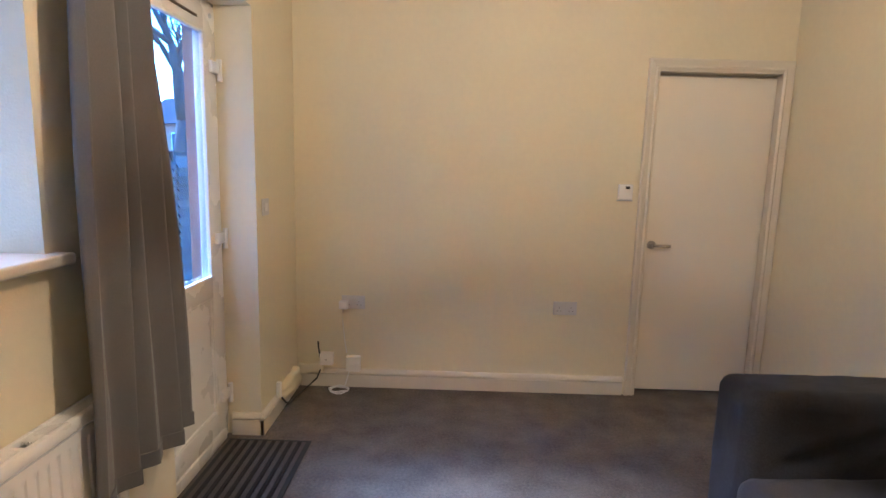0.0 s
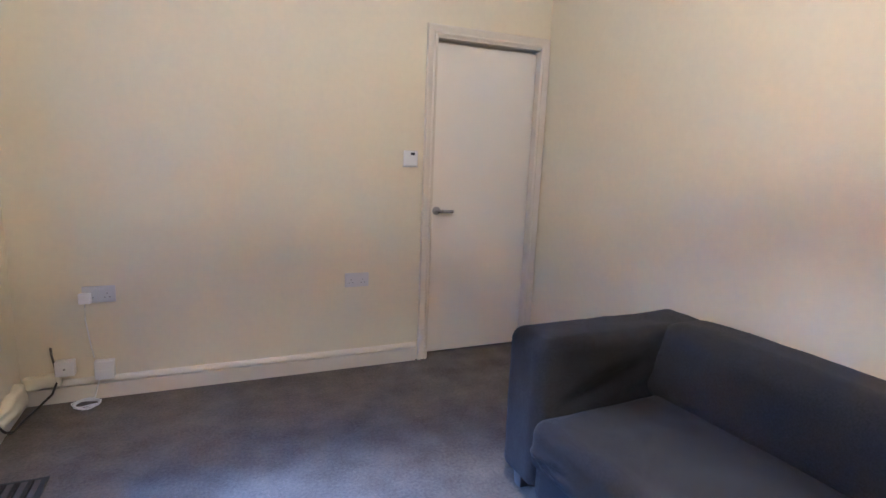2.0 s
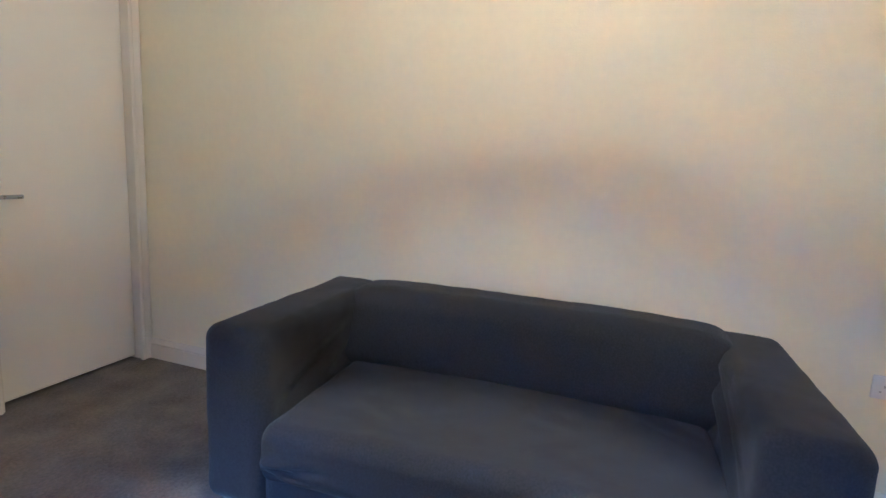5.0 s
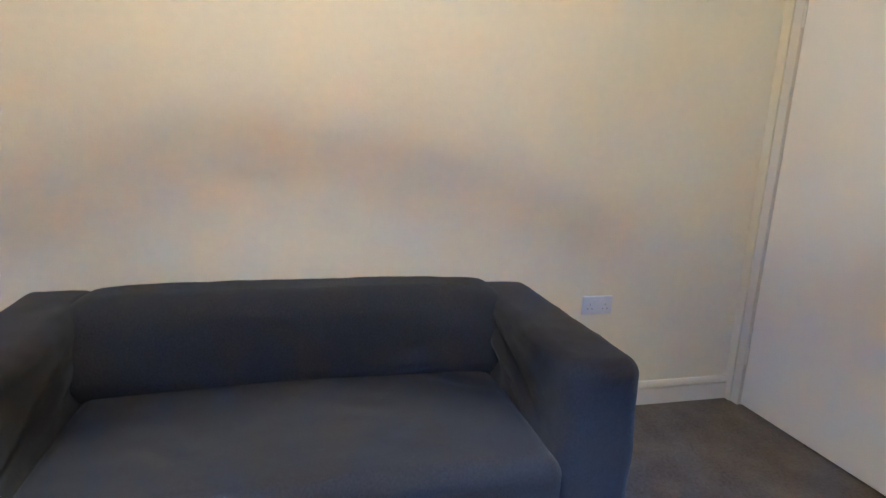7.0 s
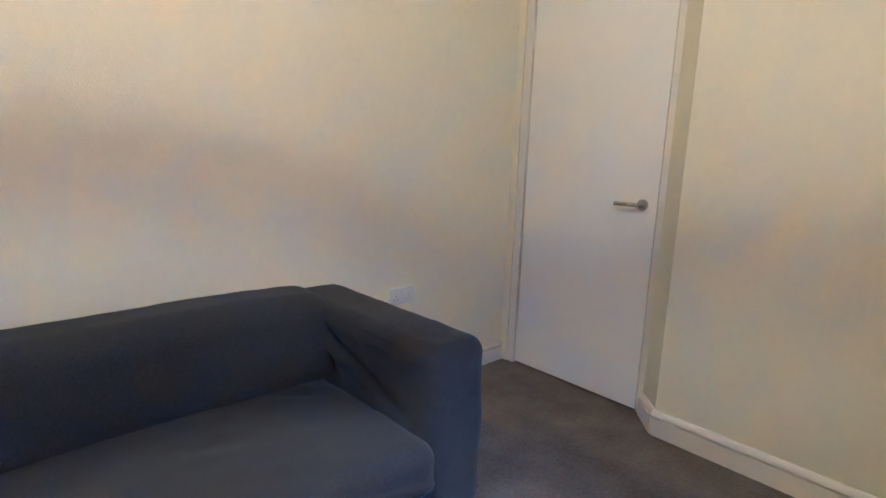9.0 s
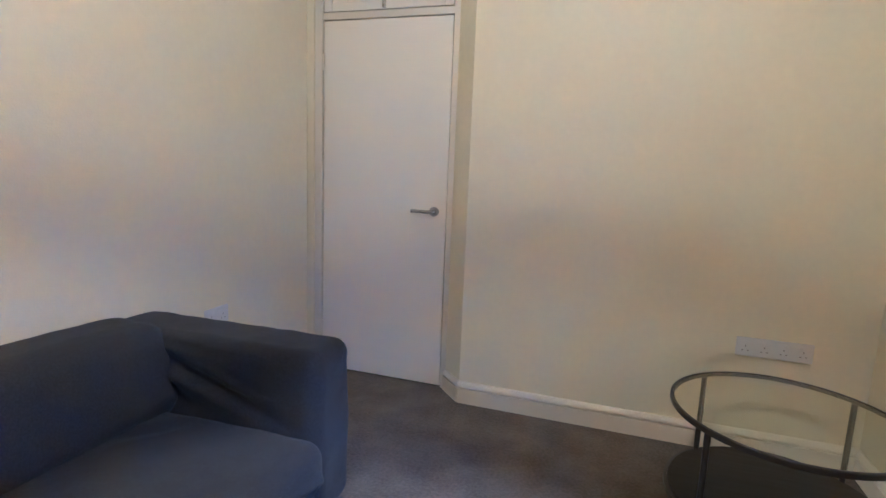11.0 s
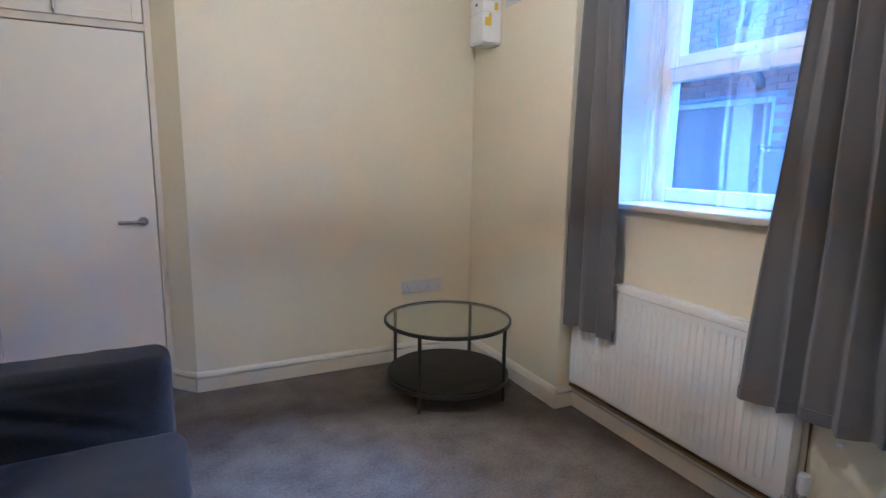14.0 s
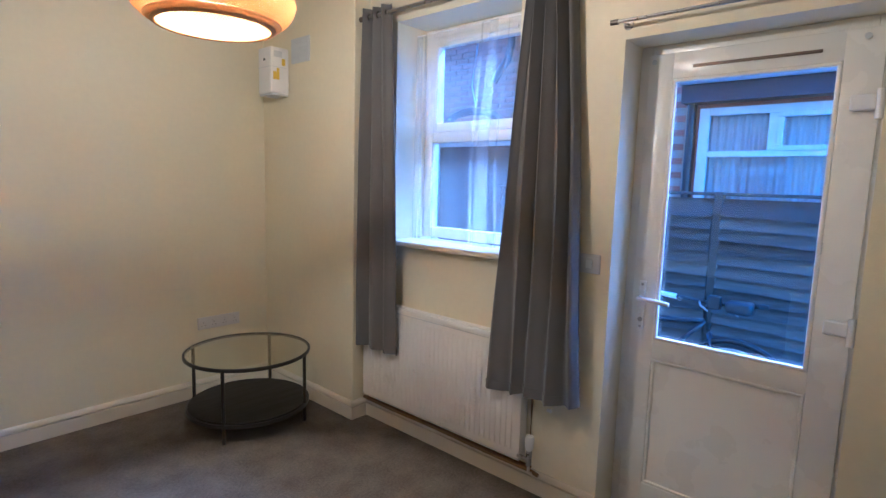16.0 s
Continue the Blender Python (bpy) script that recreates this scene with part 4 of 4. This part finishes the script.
# wiring in the north-west corner
jb = thing("junction_box", (0.076, NORTH - 0.018, 0.186), "small white surface junction box", "junction box")
part("body", box(-0.042, 0.042, -0.030, 0.018, -0.036, 0.042, 0.005, 3), PLASTIC, jb, "", True, 35)
part("screw", rod((0, -0.0305, 0.003), (0, -0.032, 0.003), 0.005, 10), STEEL, jb)
jb = thing("telephone_socket", (0.245, NORTH - 0.010, 0.160), "white telephone wall socket above the skirting", "telephone socket")
part("body", box(-0.045, 0.045, -0.034, 0.010, -0.048, 0.050, 0.005, 3), PLASTIC, jb, "", True, 35)
part("lower_cover", box(-0.043, 0.043, -0.037, -0.033, -0.046, 0.004, 0.002), PLASTIC, jb)
bxg = thing("pipe_boxing", (0, 0, 0), "rough painted plaster lump over old pipes on the skirting", "pipe boxing")


def lump(p):
    p = p + cloth(p, 0.020, 9.0, 5.0)
    p.z *= 0.75 + 0.35 * max(-0.5, min(0.5, p.y / 0.2))
    return p


b = soft_box(0.050, 0.33, 0.13, 0.02, 14, lump)
bmesh.ops.translate(b, verts=b.verts, vec=(BAY + 0.022, 3.92, 0.100))
part("plaster", b, WALL, bxg, "", True)
b = soft_box(0.16, 0.045, 0.07, 0.015, 10, lambda p: p + cloth(p, 0.014, 11.0, 9.0))
bmesh.ops.translate(b, verts=b.verts, vec=(BAY + 0.09, NORTH - 0.02, 0.125))
part("plaster", b, WALL, bxg, "", True)
part("conduit", box(BAY + 0.005, BAY + 0.030, 3.72, 3.745, 0.10, 0.19, 0.003), PLASTIC, bxg)
cb = thing("black_cable", (0, 0, 0), "loose black cable hanging from the wall to the floor", "cable")
part("run", tube([(0.018, NORTH - 0.010, 0.296), (0.022, NORTH - 0.022, 0.26), (0.036, NORTH - 0.030, 0.19), (0.038, NORTH - 0.045, 0.12), (0.02, NORTH - 0.06, 0.07), (-0.035, NORTH - 0.13, 0.028),
                  (-0.068, 3.93, 0.014), (-0.078, 3.85, 0.013), (-0.082, 3.78, 0.05), (-0.088, 3.735, 0.098)], 0.0055, 8), DARKP, cb, "", True)
cb = thing("white_cable_coil", (0.165, NORTH - 0.085, 0), "small coil of white cable lying on the carpet", "cable")
for k in range(3):
    part("loop", tube([((0.055 + 0.004 * k) * math.cos(2 * math.pi * j / 32), (0.050 - 0.003 * k) * math.sin(2 * math.pi * j / 32), 0.004 + 0.006 * k + 0.003 * math.sin(j * 0.7 + k)) for j in range(32)], 0.0035, 8, True), PLASTIC, cb, "", True)
part("lead", tube([(0.02, 0.045, 0.010), (0.03, 0.060, 0.02), (0.045, 0.064, 0.08), (0.055, 0.066, 0.115)], 0.0035, 8), PLASTIC, cb, "", True)

# ---- door mat ----
M = (-0.262, 0.158, 2.80, 3.435)
dm = thing("door_mat", (0, 0, 0), "black ribbed entrance mat lying inside the garden door", "mat")
part("backing", box(M[0], M[1], M[2], M[3], 0.0005, 0.006, 0.002), RUBBER, dm)
n = 17
for k in range(n):
    x = M[0] + 0.022 + (M[1] - M[0] - 0.044) * (k + 0.5) / n
    w = (M[1] - M[0] - 0.044) / n * (0.40 if k % 2 else 0.46)
    part("rib", box(x - w, x + w, M[2] + 0.02, M[3] - 0.02, 0.0055, 0.012 if k % 2 else 0.009, 0.002), MATRIB if k % 2 else MATLINE, dm)

# ---- yard outside ----
YARD = -0.16
setting(part("ground", box(-400, 400, -400, 600, YARD - 0.3, YARD), GROUND), "grey yard and open ground beyond", "ground")
setting(part("pavement", box(-1.95, OUT - 0.002, -6, 9, YARD - 0.05, YARD + 0.012), CONC), "plain concrete side path", "path")
bm = pierced([-0.9, PIER - 0.02, DOOR[0], 4.7], [TOP + 0.12, 3.6, 6.2], set(), lambda u, z, d: (OUT + d, u, z), 3.7)
setting(part("wall_upper_storey", bm, BRICKS), "brick upper storey of the same house", "wall")

setting(part("wall_terrace", box(OUT, 3.2, -9, -0.92, YARD, 6.2), BRICKS), "brick wall of the terrace going on", "wall")


def fence_panel(y_a, y_b):
    f = thing("fence", (-2.0, 0, 0), "weathered overlapping timber fence panel on a concrete board", "fence", "fences along the path")
    part("gravel_board", box(-0.02, 0.02, y_a + 0.05, y_b - 0.05, YARD + 0.0, YARD + 0.28, 0.005), CONC, f, "grey concrete board")
    rng = random.Random(int(y_a * 100))
    z = YARD + 0.28
    while z < 1.39:
        h = 0.100
        b = bmesh.new()
        k, rows = 12, []
        ph = rng.uniform(0, 9)
        for i in range(k + 1):
            y = y_a + 0.029 + (y_b - y_a - 0.058) * i / k
            wob = 0.007 * math.sin(ph + i * 0.9) + 0.004 * math.sin(ph * 2 + i * 2.3)
            rows.append([b.verts.new((dx, y, zz)) for dx, zz in ((0.078, z - 0.026 + wob), (0.046, z - 0.010 + wob), (-0.006, z + h), (0.002, z + h))])
        for r0, r1 in zip(rows, rows[1:]):
            for q in range(4):
                b.faces.new((r0[q], r0[(q + 1) % 4], r1[(q + 1) % 4], r1[q]))
        b.faces.new(rows[0])
        b.faces.new(rows[-1])
        part("board", b, FENCE, f)
        z += 0.083
    part("capping", box(-0.02, 0.034, y_a + 0.03, y_b - 0.03, 1.485, 1.508, 0.003), FENCE, f)
    for y in ((y_a + y_b) / 2,):
        part("batten", box(0.030, 0.052, y - 0.020, y + 0.020, YARD + 0.29, 1.485, 0.002), FENCE, f)


for k in range(0, 6):
    fence_panel(0.72 + 1.85 * k, 0.72 + 1.85 * (k + 1))
    p = thing("fence_post", (-2.0, 0.72 + 1.85 * k, YARD), "square weathered fence post between two panels", "fence post", "fence posts along the path")
    part("post", box(-0.045, 0.050, -0.027, 0.027, 0, 1.672, 0.006), POST, p)


# bicycle leaning on the fence
bike = thing("bicycle", (-1.72, 2.78, YARD + 0.012), "dark bicycle leaning against the fence with pale grips", "bicycle")
WR = 0.335


def wheel(cy):
    ring = [(0, cy + WR * math.cos(2 * math.pi * j / 48), WR + WR * math.sin(2 * math.pi * j / 48)) for j in range(48)]
    w = part("wheel", tube([(x, cy + (y - cy) * 0.93, WR + (z - WR) * 0.93) for x, y, z in ring], 0.010, 8, True), STEEL, bike, "", True)
    part("tyre", tube([(x, cy + (y - cy) * 0.985, WR + (z - WR) * 0.985) for x, y, z in ring], 0.020, 8, True), RUBBER, w, "black tyre", True)
    part("hub", rod((-0.04, cy, WR), (0.04, cy, WR), 0.018, 12), STEEL, w, "", True, 40)
    for j in range(20):
        a = 2 * math.pi * j / 20
        part("spoke", rod((0.02 * (-1) ** j, cy + 0.016 * math.cos(a), WR + 0.016 * math.sin(a)), (0, cy + 0.31 * math.cos(a), WR + 0.31 * math.sin(a)), 0.0012, 5), STEEL, w)
    part("mudguard", tube([(0, cy + 0.365 * math.cos(radians(q)), WR + 0.365 * math.sin(radians(q))) for q in range(20, 171, 10)], 0.016, 6), DARKP, w, "black plastic mudguard", True)


wheel(0.03)
wheel(-1.00)
head, crank, seat_c = (0, -0.16, 0.80), (0, -0.60, 0.30), (0, -0.76, 0.78)
fr = part("frame", tube([head, crank], 0.017, 10), FRAMEP, bike, "", True)
for a, c in ((head, (0, -0.74, 0.72)), (crank, seat_c), (crank, (0, -1.0, WR)), (seat_c, (0, -1.0, WR))):
    part("frame_tube", tube([a, c], 0.014, 10), FRAMEP, fr, "", True)
for s in (-1, 1):
    part("fork_blade", tube([(s * 0.015, -0.135, 0.72), (s * 0.045, -0.10, 0.62), (s * 0.045, 0.03, WR)], 0.011, 8), FRAMEP, bike, "", True)
part("stem", tube([(0, -0.14, 0.74), (0, -0.17, 0.88), (0.03, -0.13, 0.93)], 0.014, 10), DARKP, bike, "", True)
bar = part("handlebar", tube([(0.02, -0.47, 0.945), (0.03, -0.30, 0.940), (0.03, -0.13, 0.930), (0.03, 0.03, 0.945), (0.02, 0.16, 0.955)], 0.011, 10), DARKP, bike, "", True)
part("grip", tube([(0.02, -0.49, 0.946), (0.026, -0.35, 0.942)], 0.017, 10), PLASTIC, bar, "pale rubber grip", True)
part("grip", tube([(0.022, 0.11, 0.953), (0.02, 0.20, 0.956)], 0.016, 10), RUBBER, bar, "", True)
for y in (-0.20, -0.02):
    part("brake_lever", tube([(0.03, y, 0.935), (0.075, y + 0.02, 0.915), (0.085, y + 0.07, 0.885)], 0.007, 8), STEEL, bar, "", True)
part("lamp_bracket", box(0.03, 0.09, -0.14, -0.06, 0.90, 0.99, 0.012, 2), DARKP, bike, "black front lamp")
b = soft_box(0.10, 0.16, 0.085, 0.03, 8, lambda p: p + cloth(p, 0.008, 8.0, 3.0))
bmesh.ops.translate(b, verts=b.verts, vec=(0.07, 0.05, 0.935))
part("bar_bag", b, DARKP, bike, "small black bag on the bars", True)
b = soft_box(0.14, 0.26, 0.06, 0.025, 8, lambda p: Vector((p.x * (0.55 + 0.45 * max(0, min(1, 0.5 - p.y / 0.26))), p.y, p.z)))
bmesh.ops.translate(b, verts=b.verts, vec=(0, -0.80, 0.92))
part("saddle", b, DARKP, bike, "", True)
part("seat_post", rod((0, -0.76, 0.76), (0, -0.79, 0.90), 0.013, 10), STEEL, bike, "", True)
for s in (-1, 1):
    part("pedal_crank", tube([(s * 0.05, -0.60, 0.30), (s * 0.06, -0.60 + s * 0.12, 0.30 + s * 0.11)], 0.009, 8), STEEL, bike, "", True)
part("chain_ring", rod((0.04, -0.60, 0.30), (0.046, -0.60, 0.30), 0.09, 24), STEEL, bike, "", True, 40)

# ---- the neighbour's house across the fence ----
NX = -4.0
nb = thing("neighbour_house", (0, 0, 0), "red brick neighbouring house with a low tiled side wing", "house")
YB = 1.66                            # where the tall part ends and the wing begins
holes_y, holes_z = (-2.05, -0.50), (0.55, 2.12)
bm = pierced([-6.0, holes_y[0], holes_y[1], YB], [YARD, holes_z[0], holes_z[1], 6.0], {(1, 1)}, lambda u, z, d: (NX - 0.012 + d, u, z), -4.5)
part("wall", bm, MORTAR, nb, "mortar bed behind the bricks")
# near-black sheet behind the sash, its colour stands in for the unlit room
part("dark_reveal", box(NX - 0.16, NX - 0.14, holes_y[0], holes_y[1], holes_z[0], holes_z[1]), DARKP, nb, "dark sheet coloured as the shade of the room")
nw = part("sash_window", box(NX - 0.11, NX - 0.06, holes_y[0], holes_y[0] + 0.07, holes_z[0], holes_z[1], 0.006), UPVC, nb, "white sash window")
for bx in (box(NX - 0.11, NX - 0.06, holes_y[1] - 0.07, holes_y[1], holes_z[0], holes_z[1], 0.006), box(NX - 0.109, NX - 0.061, holes_y[0] + 0.07, holes_y[1] - 0.07, holes_z[1] - 0.07, holes_z[1], 0.006),
           box(NX - 0.109, NX - 0.061, holes_y[0] + 0.07, holes_y[1] - 0.07, holes_z[0], holes_z[0] + 0.07, 0.006)):
    part("frame_bar", bx, UPVC, nw)
part("pane", box(NX - 0.09, NX - 0.085, holes_y[0] + 0.07, holes_y[1] - 0.07, holes_z[0] + 0.07, holes_z[1] - 0.07), PANE, nw)


def drape(y_a, y_b, z_a, z_b, x, parent, seed, depth=0.02, waves=9):
    b = bmesh.new()
    k = waves * 6
    rows = [[b.verts.new((x + depth * math.sin(2 * math.pi * waves * i / k + 1.3 * noise.noise(Vector((i * 0.2, seed, j)))), y_a + (y_b - y_a) * i / k, z_a + (z_b - z_a) * j / 8)) for i in range(k + 1)] for j in range(9)]
    for r0, r1 in zip(rows, rows[1:]):
        for i in range(k):
            b.faces.new((r0[i], r0[i + 1], r1[i + 1], r1[i]))
    ob = part("drape", b, LACE, parent, "pale hanging net curtain", True)
    ob.modifiers.new("thick", "SOLIDIFY").thickness = 0.004


part("arch", extrude_profile([(0, 0), (0.02, 0), (0.02, 0.02), (0, 0.02)], (NX, holes_y[0] - 0.1, 2.14), (NX, holes_y[1] + 0.1, 2.14)), MORTAR, nb)
arch = part("lintel", tube([(NX + 0.004, (holes_y[0] + holes_y[1]) / 2 + 0.60 * math.cos(radians(a)), 2.20 + 0.34 * math.sin(radians(a))) for a in range(0, 181, 12)], 0.055, 8), SLATE, nb, "dark arched brick lintel", True)
part("down_pipe", tube([(NX + 0.06, -0.62, 6.0), (NX + 0.06, -0.62, 3.35), (NX + 0.08, -0.66, 3.15), (NX + 0.10, -0.82, 2.95), (NX + 0.10, -0.86, 2.88)], 0.05, 12), DARKP, nb, "black plastic down pipe", True)
part("cable", tube([(NX + 0.02, -1.25, 6.0), (NX + 0.02, -1.22, 3.4), (NX + 0.02, -1.30, 2.9), (NX + 0.02, -1.20, 2.55)], 0.010, 6), PLASTIC, nb, "white cable on the wall", True)
part("gable_return", box(NX - 4.5, NX + 0.002, YB - 0.002, YB + 0.10, 2.75, 6.0), BRICKS, nb)

wing = part("wing_wall", pierced([YB + 0.10, 1.80, 3.70, 7.0], [YARD, 1.05, 2.36, 2.62], {(1, 1)}, lambda u, z, d: (NX + d, u, z), -3.0), BRICKS, nb, "brick wall of the low wing")
# the dark colour of these two boards paints the shadow below the gutter
part("soffit", box(NX - 0.05, NX + 0.22, YB, 7.0, 2.405, 2.42), DARKP, nb, "soffit board coloured dark for the shade under the gutter")
part("fascia", box(NX + 0.20, NX + 0.225, YB, 7.0, 2.40, 2.62), SLATE, nb, "fascia board coloured dark for the gutter's shadow")
gut = part("gutter", tube([(NX + 0.275, YB, 2.625), (NX + 0.275, 7.0, 2.605)], 0.05, 12), GUTTER, nb, "pale grey plastic gutter", True)
for y in (2.1, 2.95, 3.8):
    part("gutter_bracket", box(NX + 0.22, NX + 0.33, y - 0.012, y + 0.012, 2.60, 2.68, 0.003), PLASTIC, gut)
part("corner_pipe", rod((NX + 0.06, YB + 0.06, YARD), (NX + 0.06, YB + 0.06, 2.5), 0.04, 12), DARKP, nb, "black corner pipe", True, 40)
ww = part("wing_window", box(NX - 0.02, NX + 0.05, 1.80, 1.90, 1.05, 2.36, 0.006), UPVC, nb, "white plastic window with net curtains")
for bx in (box(NX - 0.02, NX + 0.05, 3.60, 3.70, 1.05, 2.36, 0.006), box(NX - 0.019, NX + 0.049, 1.90, 3.60, 2.28, 2.36, 0.006), box(NX - 0.019, NX + 0.049, 1.90, 3.60, 1.05, 1.13, 0.006),
           box(NX - 0.018, NX + 0.048, 1.90, 3.60, 1.86, 1.92, 0.006), box(NX - 0.017, NX + 0.047, 2.44, 2.52, 1.92, 2.28, 0.006), box(NX - 0.01, NX + 0.062, 2.52, 3.20, 1.915, 1.965, 0.006),
           box(NX - 0.01, NX + 0.062, 2.52, 3.20, 2.235, 2.285, 0.006), box(NX - 0.01, NX + 0.062, 2.52, 2.57, 1.965, 2.235, 0.006), box(NX - 0.01, NX + 0.062, 3.15, 3.20, 1.965, 2.235, 0.006)):
    part("frame_bar", bx, UPVC, ww)
part("pane", box(NX + 0.0, NX + 0.006, 1.90, 3.60, 1.13, 1.86), PANE, ww)
part("pane", box(NX + 0.0, NX + 0.006, 1.90, 3.60, 1.92, 2.28), PANE, ww)
drape(1.88, 3.62, 1.08, 2.33, NX - 0.10, ww, 8.0, 0.022, 22)
# another near-black sheet, painted in place of the wing room's shade
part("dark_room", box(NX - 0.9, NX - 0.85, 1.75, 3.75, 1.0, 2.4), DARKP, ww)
# roof tiles of the wing in overlapping courses
tb = []
tf = []
for c in range(16):
    x_a, z_a = NX + 0.30 - c * 0.20, 2.66 + c * 0.105
    k = 0
    while YB + k * 0.30 < 7.0:
        y_a = YB + k * 0.30 + (0.15 if c % 2 else 0)
        i0 = len(tb)
        for dx, dz in ((0, 0.022), (0, 0.0), (-0.25, 0.131), (-0.25, 0.150)):
            for y in (y_a + 0.004, y_a + 0.296):
                tb.append((x_a + dx, y, z_a + dz))
        tf += [(i0, i0 + 1, i0 + 3, i0 + 2), (i0 + 2, i0 + 3, i0 + 5, i0 + 4), (i0 + 4, i0 + 5, i0 + 7, i0 + 6), (i0 + 6, i0 + 7, i0 + 1, i0), (i0, i0 + 2, i0 + 4, i0 + 6), (i0 + 1, i0 + 7, i0 + 5, i0 + 3)]
        k += 1
me = bpy.data.meshes.new("roof_tiles")
me.from_pydata(tb, [], tf)
me.materials.append(TILE)
rt = new("roof_tiles", me)
rt.parent = nb
tagged(rt, "overlapping red clay roof tiles", kind="stuff")

# ---- far house and bare tree to the north ----
far = thing("far_house", (-13.6, 30, YARD), "distant brick house with a slate roof", "house", "", -20)
part("wall", box(-4.2, 4.2, 0, 6, 0, 3.7), BRICKS, far)
b = bmesh.new()
v = [b.verts.new(q) for q in ((-4.5, -0.3, 3.6), (4.5, -0.3, 3.6), (4.5, 3, 5.4), (-4.5, 3, 5.4), (-4.5, 6.3, 3.6), (4.5, 6.3, 3.6))]
for q in ((0, 1, 2, 3), (3, 2, 5, 4), (0, 3, 4), (1, 5, 2), (0, 4, 5, 1)):
    b.faces.new([v[i] for i in q])
part("roof", b, SLATE, far)
for x in (-2.6, -0.4, 1.7):
    w = part("window", box(x - 0.55, x + 0.55, -0.04, 0.02, 2.05, 3.15, 0.01), UPVC, far, "white framed window")
    for x0, x1 in ((x - 0.48, x - 0.03), (x + 0.03, x + 0.48)):
        part("pane", box(x0, x1, -0.05, -0.042, 2.13, 3.07), SLATE, w, "dark pane")


def bare_tree(at, height, seed):
    """A leafless tree: a tapered trunk that forks again and again into fine twigs."""
    th = thing("tree", at, "bare winter tree with many fine dark branches", "tree")
    rng = random.Random(seed)
    trunk, crown = bmesh.new(), bmesh.new()

    def grow(p, d, length, r, depth, b):
        pts, q, way = [p], p, d
        for _ in range(3):
            way = (way + Vector((rng.uniform(-1, 1), rng.uniform(-1, 1), rng.uniform(-0.4, 0.7))) * 0.16).normalized()
            q = q + way * length / 3
            pts.append(q)
        tube(pts, r, 7 if depth < 2 else (5 if depth < 4 else 3), False, b, 0.62)
        if depth == 5:
            return
        for k in range(3 if depth in (0, 1, 4, 5) else 4):
            spread = 0.55 if depth else 0.45
            nd = (way + Vector((rng.uniform(-1, 1), rng.uniform(-1, 1), rng.uniform(-0.55, 0.75))) * spread * 1.3).normalized()
            grow(pts[-1] if k else pts[2], nd, length * rng.uniform(0.62, 0.82), r * 0.60, depth + 1, crown)

    grow(Vector((0, 0, 0)), Vector((0.05, 0, 1)), height * 0.26, height * 0.024, 0, trunk)
    part("trunk", trunk, BARK, th, "", True)
    part("branches", crown, BARK, th, "", True)


bare_tree((-6.9, 15.5, YARD), 10.5, 5)

# ---- bricks of the neighbour's tall wall ----
bw, bh, bd = 0.215, 0.065, 0.012
bb = box(NX - 0.02, NX + 0.002, 0, bw, 0, bh, 0.004, 1)
brick_mesh = bpy.data.meshes.new("brick")
bmesh.ops.recalc_face_normals(bb, faces=bb.faces)
bb.to_mesh(brick_mesh)
bb.free()
brick_mesh.materials.append(BRICK)
rest_v, rest_f = [], []
count = 0
for row in range(0, 78):
    z = YARD + 0.3 + row * 0.075
    k = 0
    while True:
        y = -4.2 + k * 0.225 + (0.1125 if row % 2 else 0)
        k += 1
        if y + bw > YB:
            break
        if holes_y[0] - bw < y < holes_y[1] and holes_z[0] - bh < z < holes_z[1]:
            continue
        near = -2.3 < y < 0.0 and 1.9 < z < 4.1
        if near and count < 300:
            count += 1
            o = new("brick", brick_mesh)
            o.parent = nb
            o.location = (0.002 * math.sin(row * 7.1 + k * 3.3), y, z)
        else:
            i0 = len(rest_v)
            for x in (NX - 0.012, NX + 0.002):
                for yy in (y, y + bw):
                    for zz in (z, z + bh):
                        rest_v.append((x, yy, zz))
            rest_f += [tuple(i0 + i for i in q) for q in ((4, 6, 7, 5), (0, 4, 5, 1), (2, 3, 7, 6), (0, 2, 6, 4), (1, 5, 7, 3))]
me = bpy.data.meshes.new("bricks")
me.from_pydata(rest_v, [], rest_f)
me.materials.append(BRICKS)
o = new("bricks", me)
o.parent = nb
tagged(o, "further red bricks of the wall", kind="stuff")
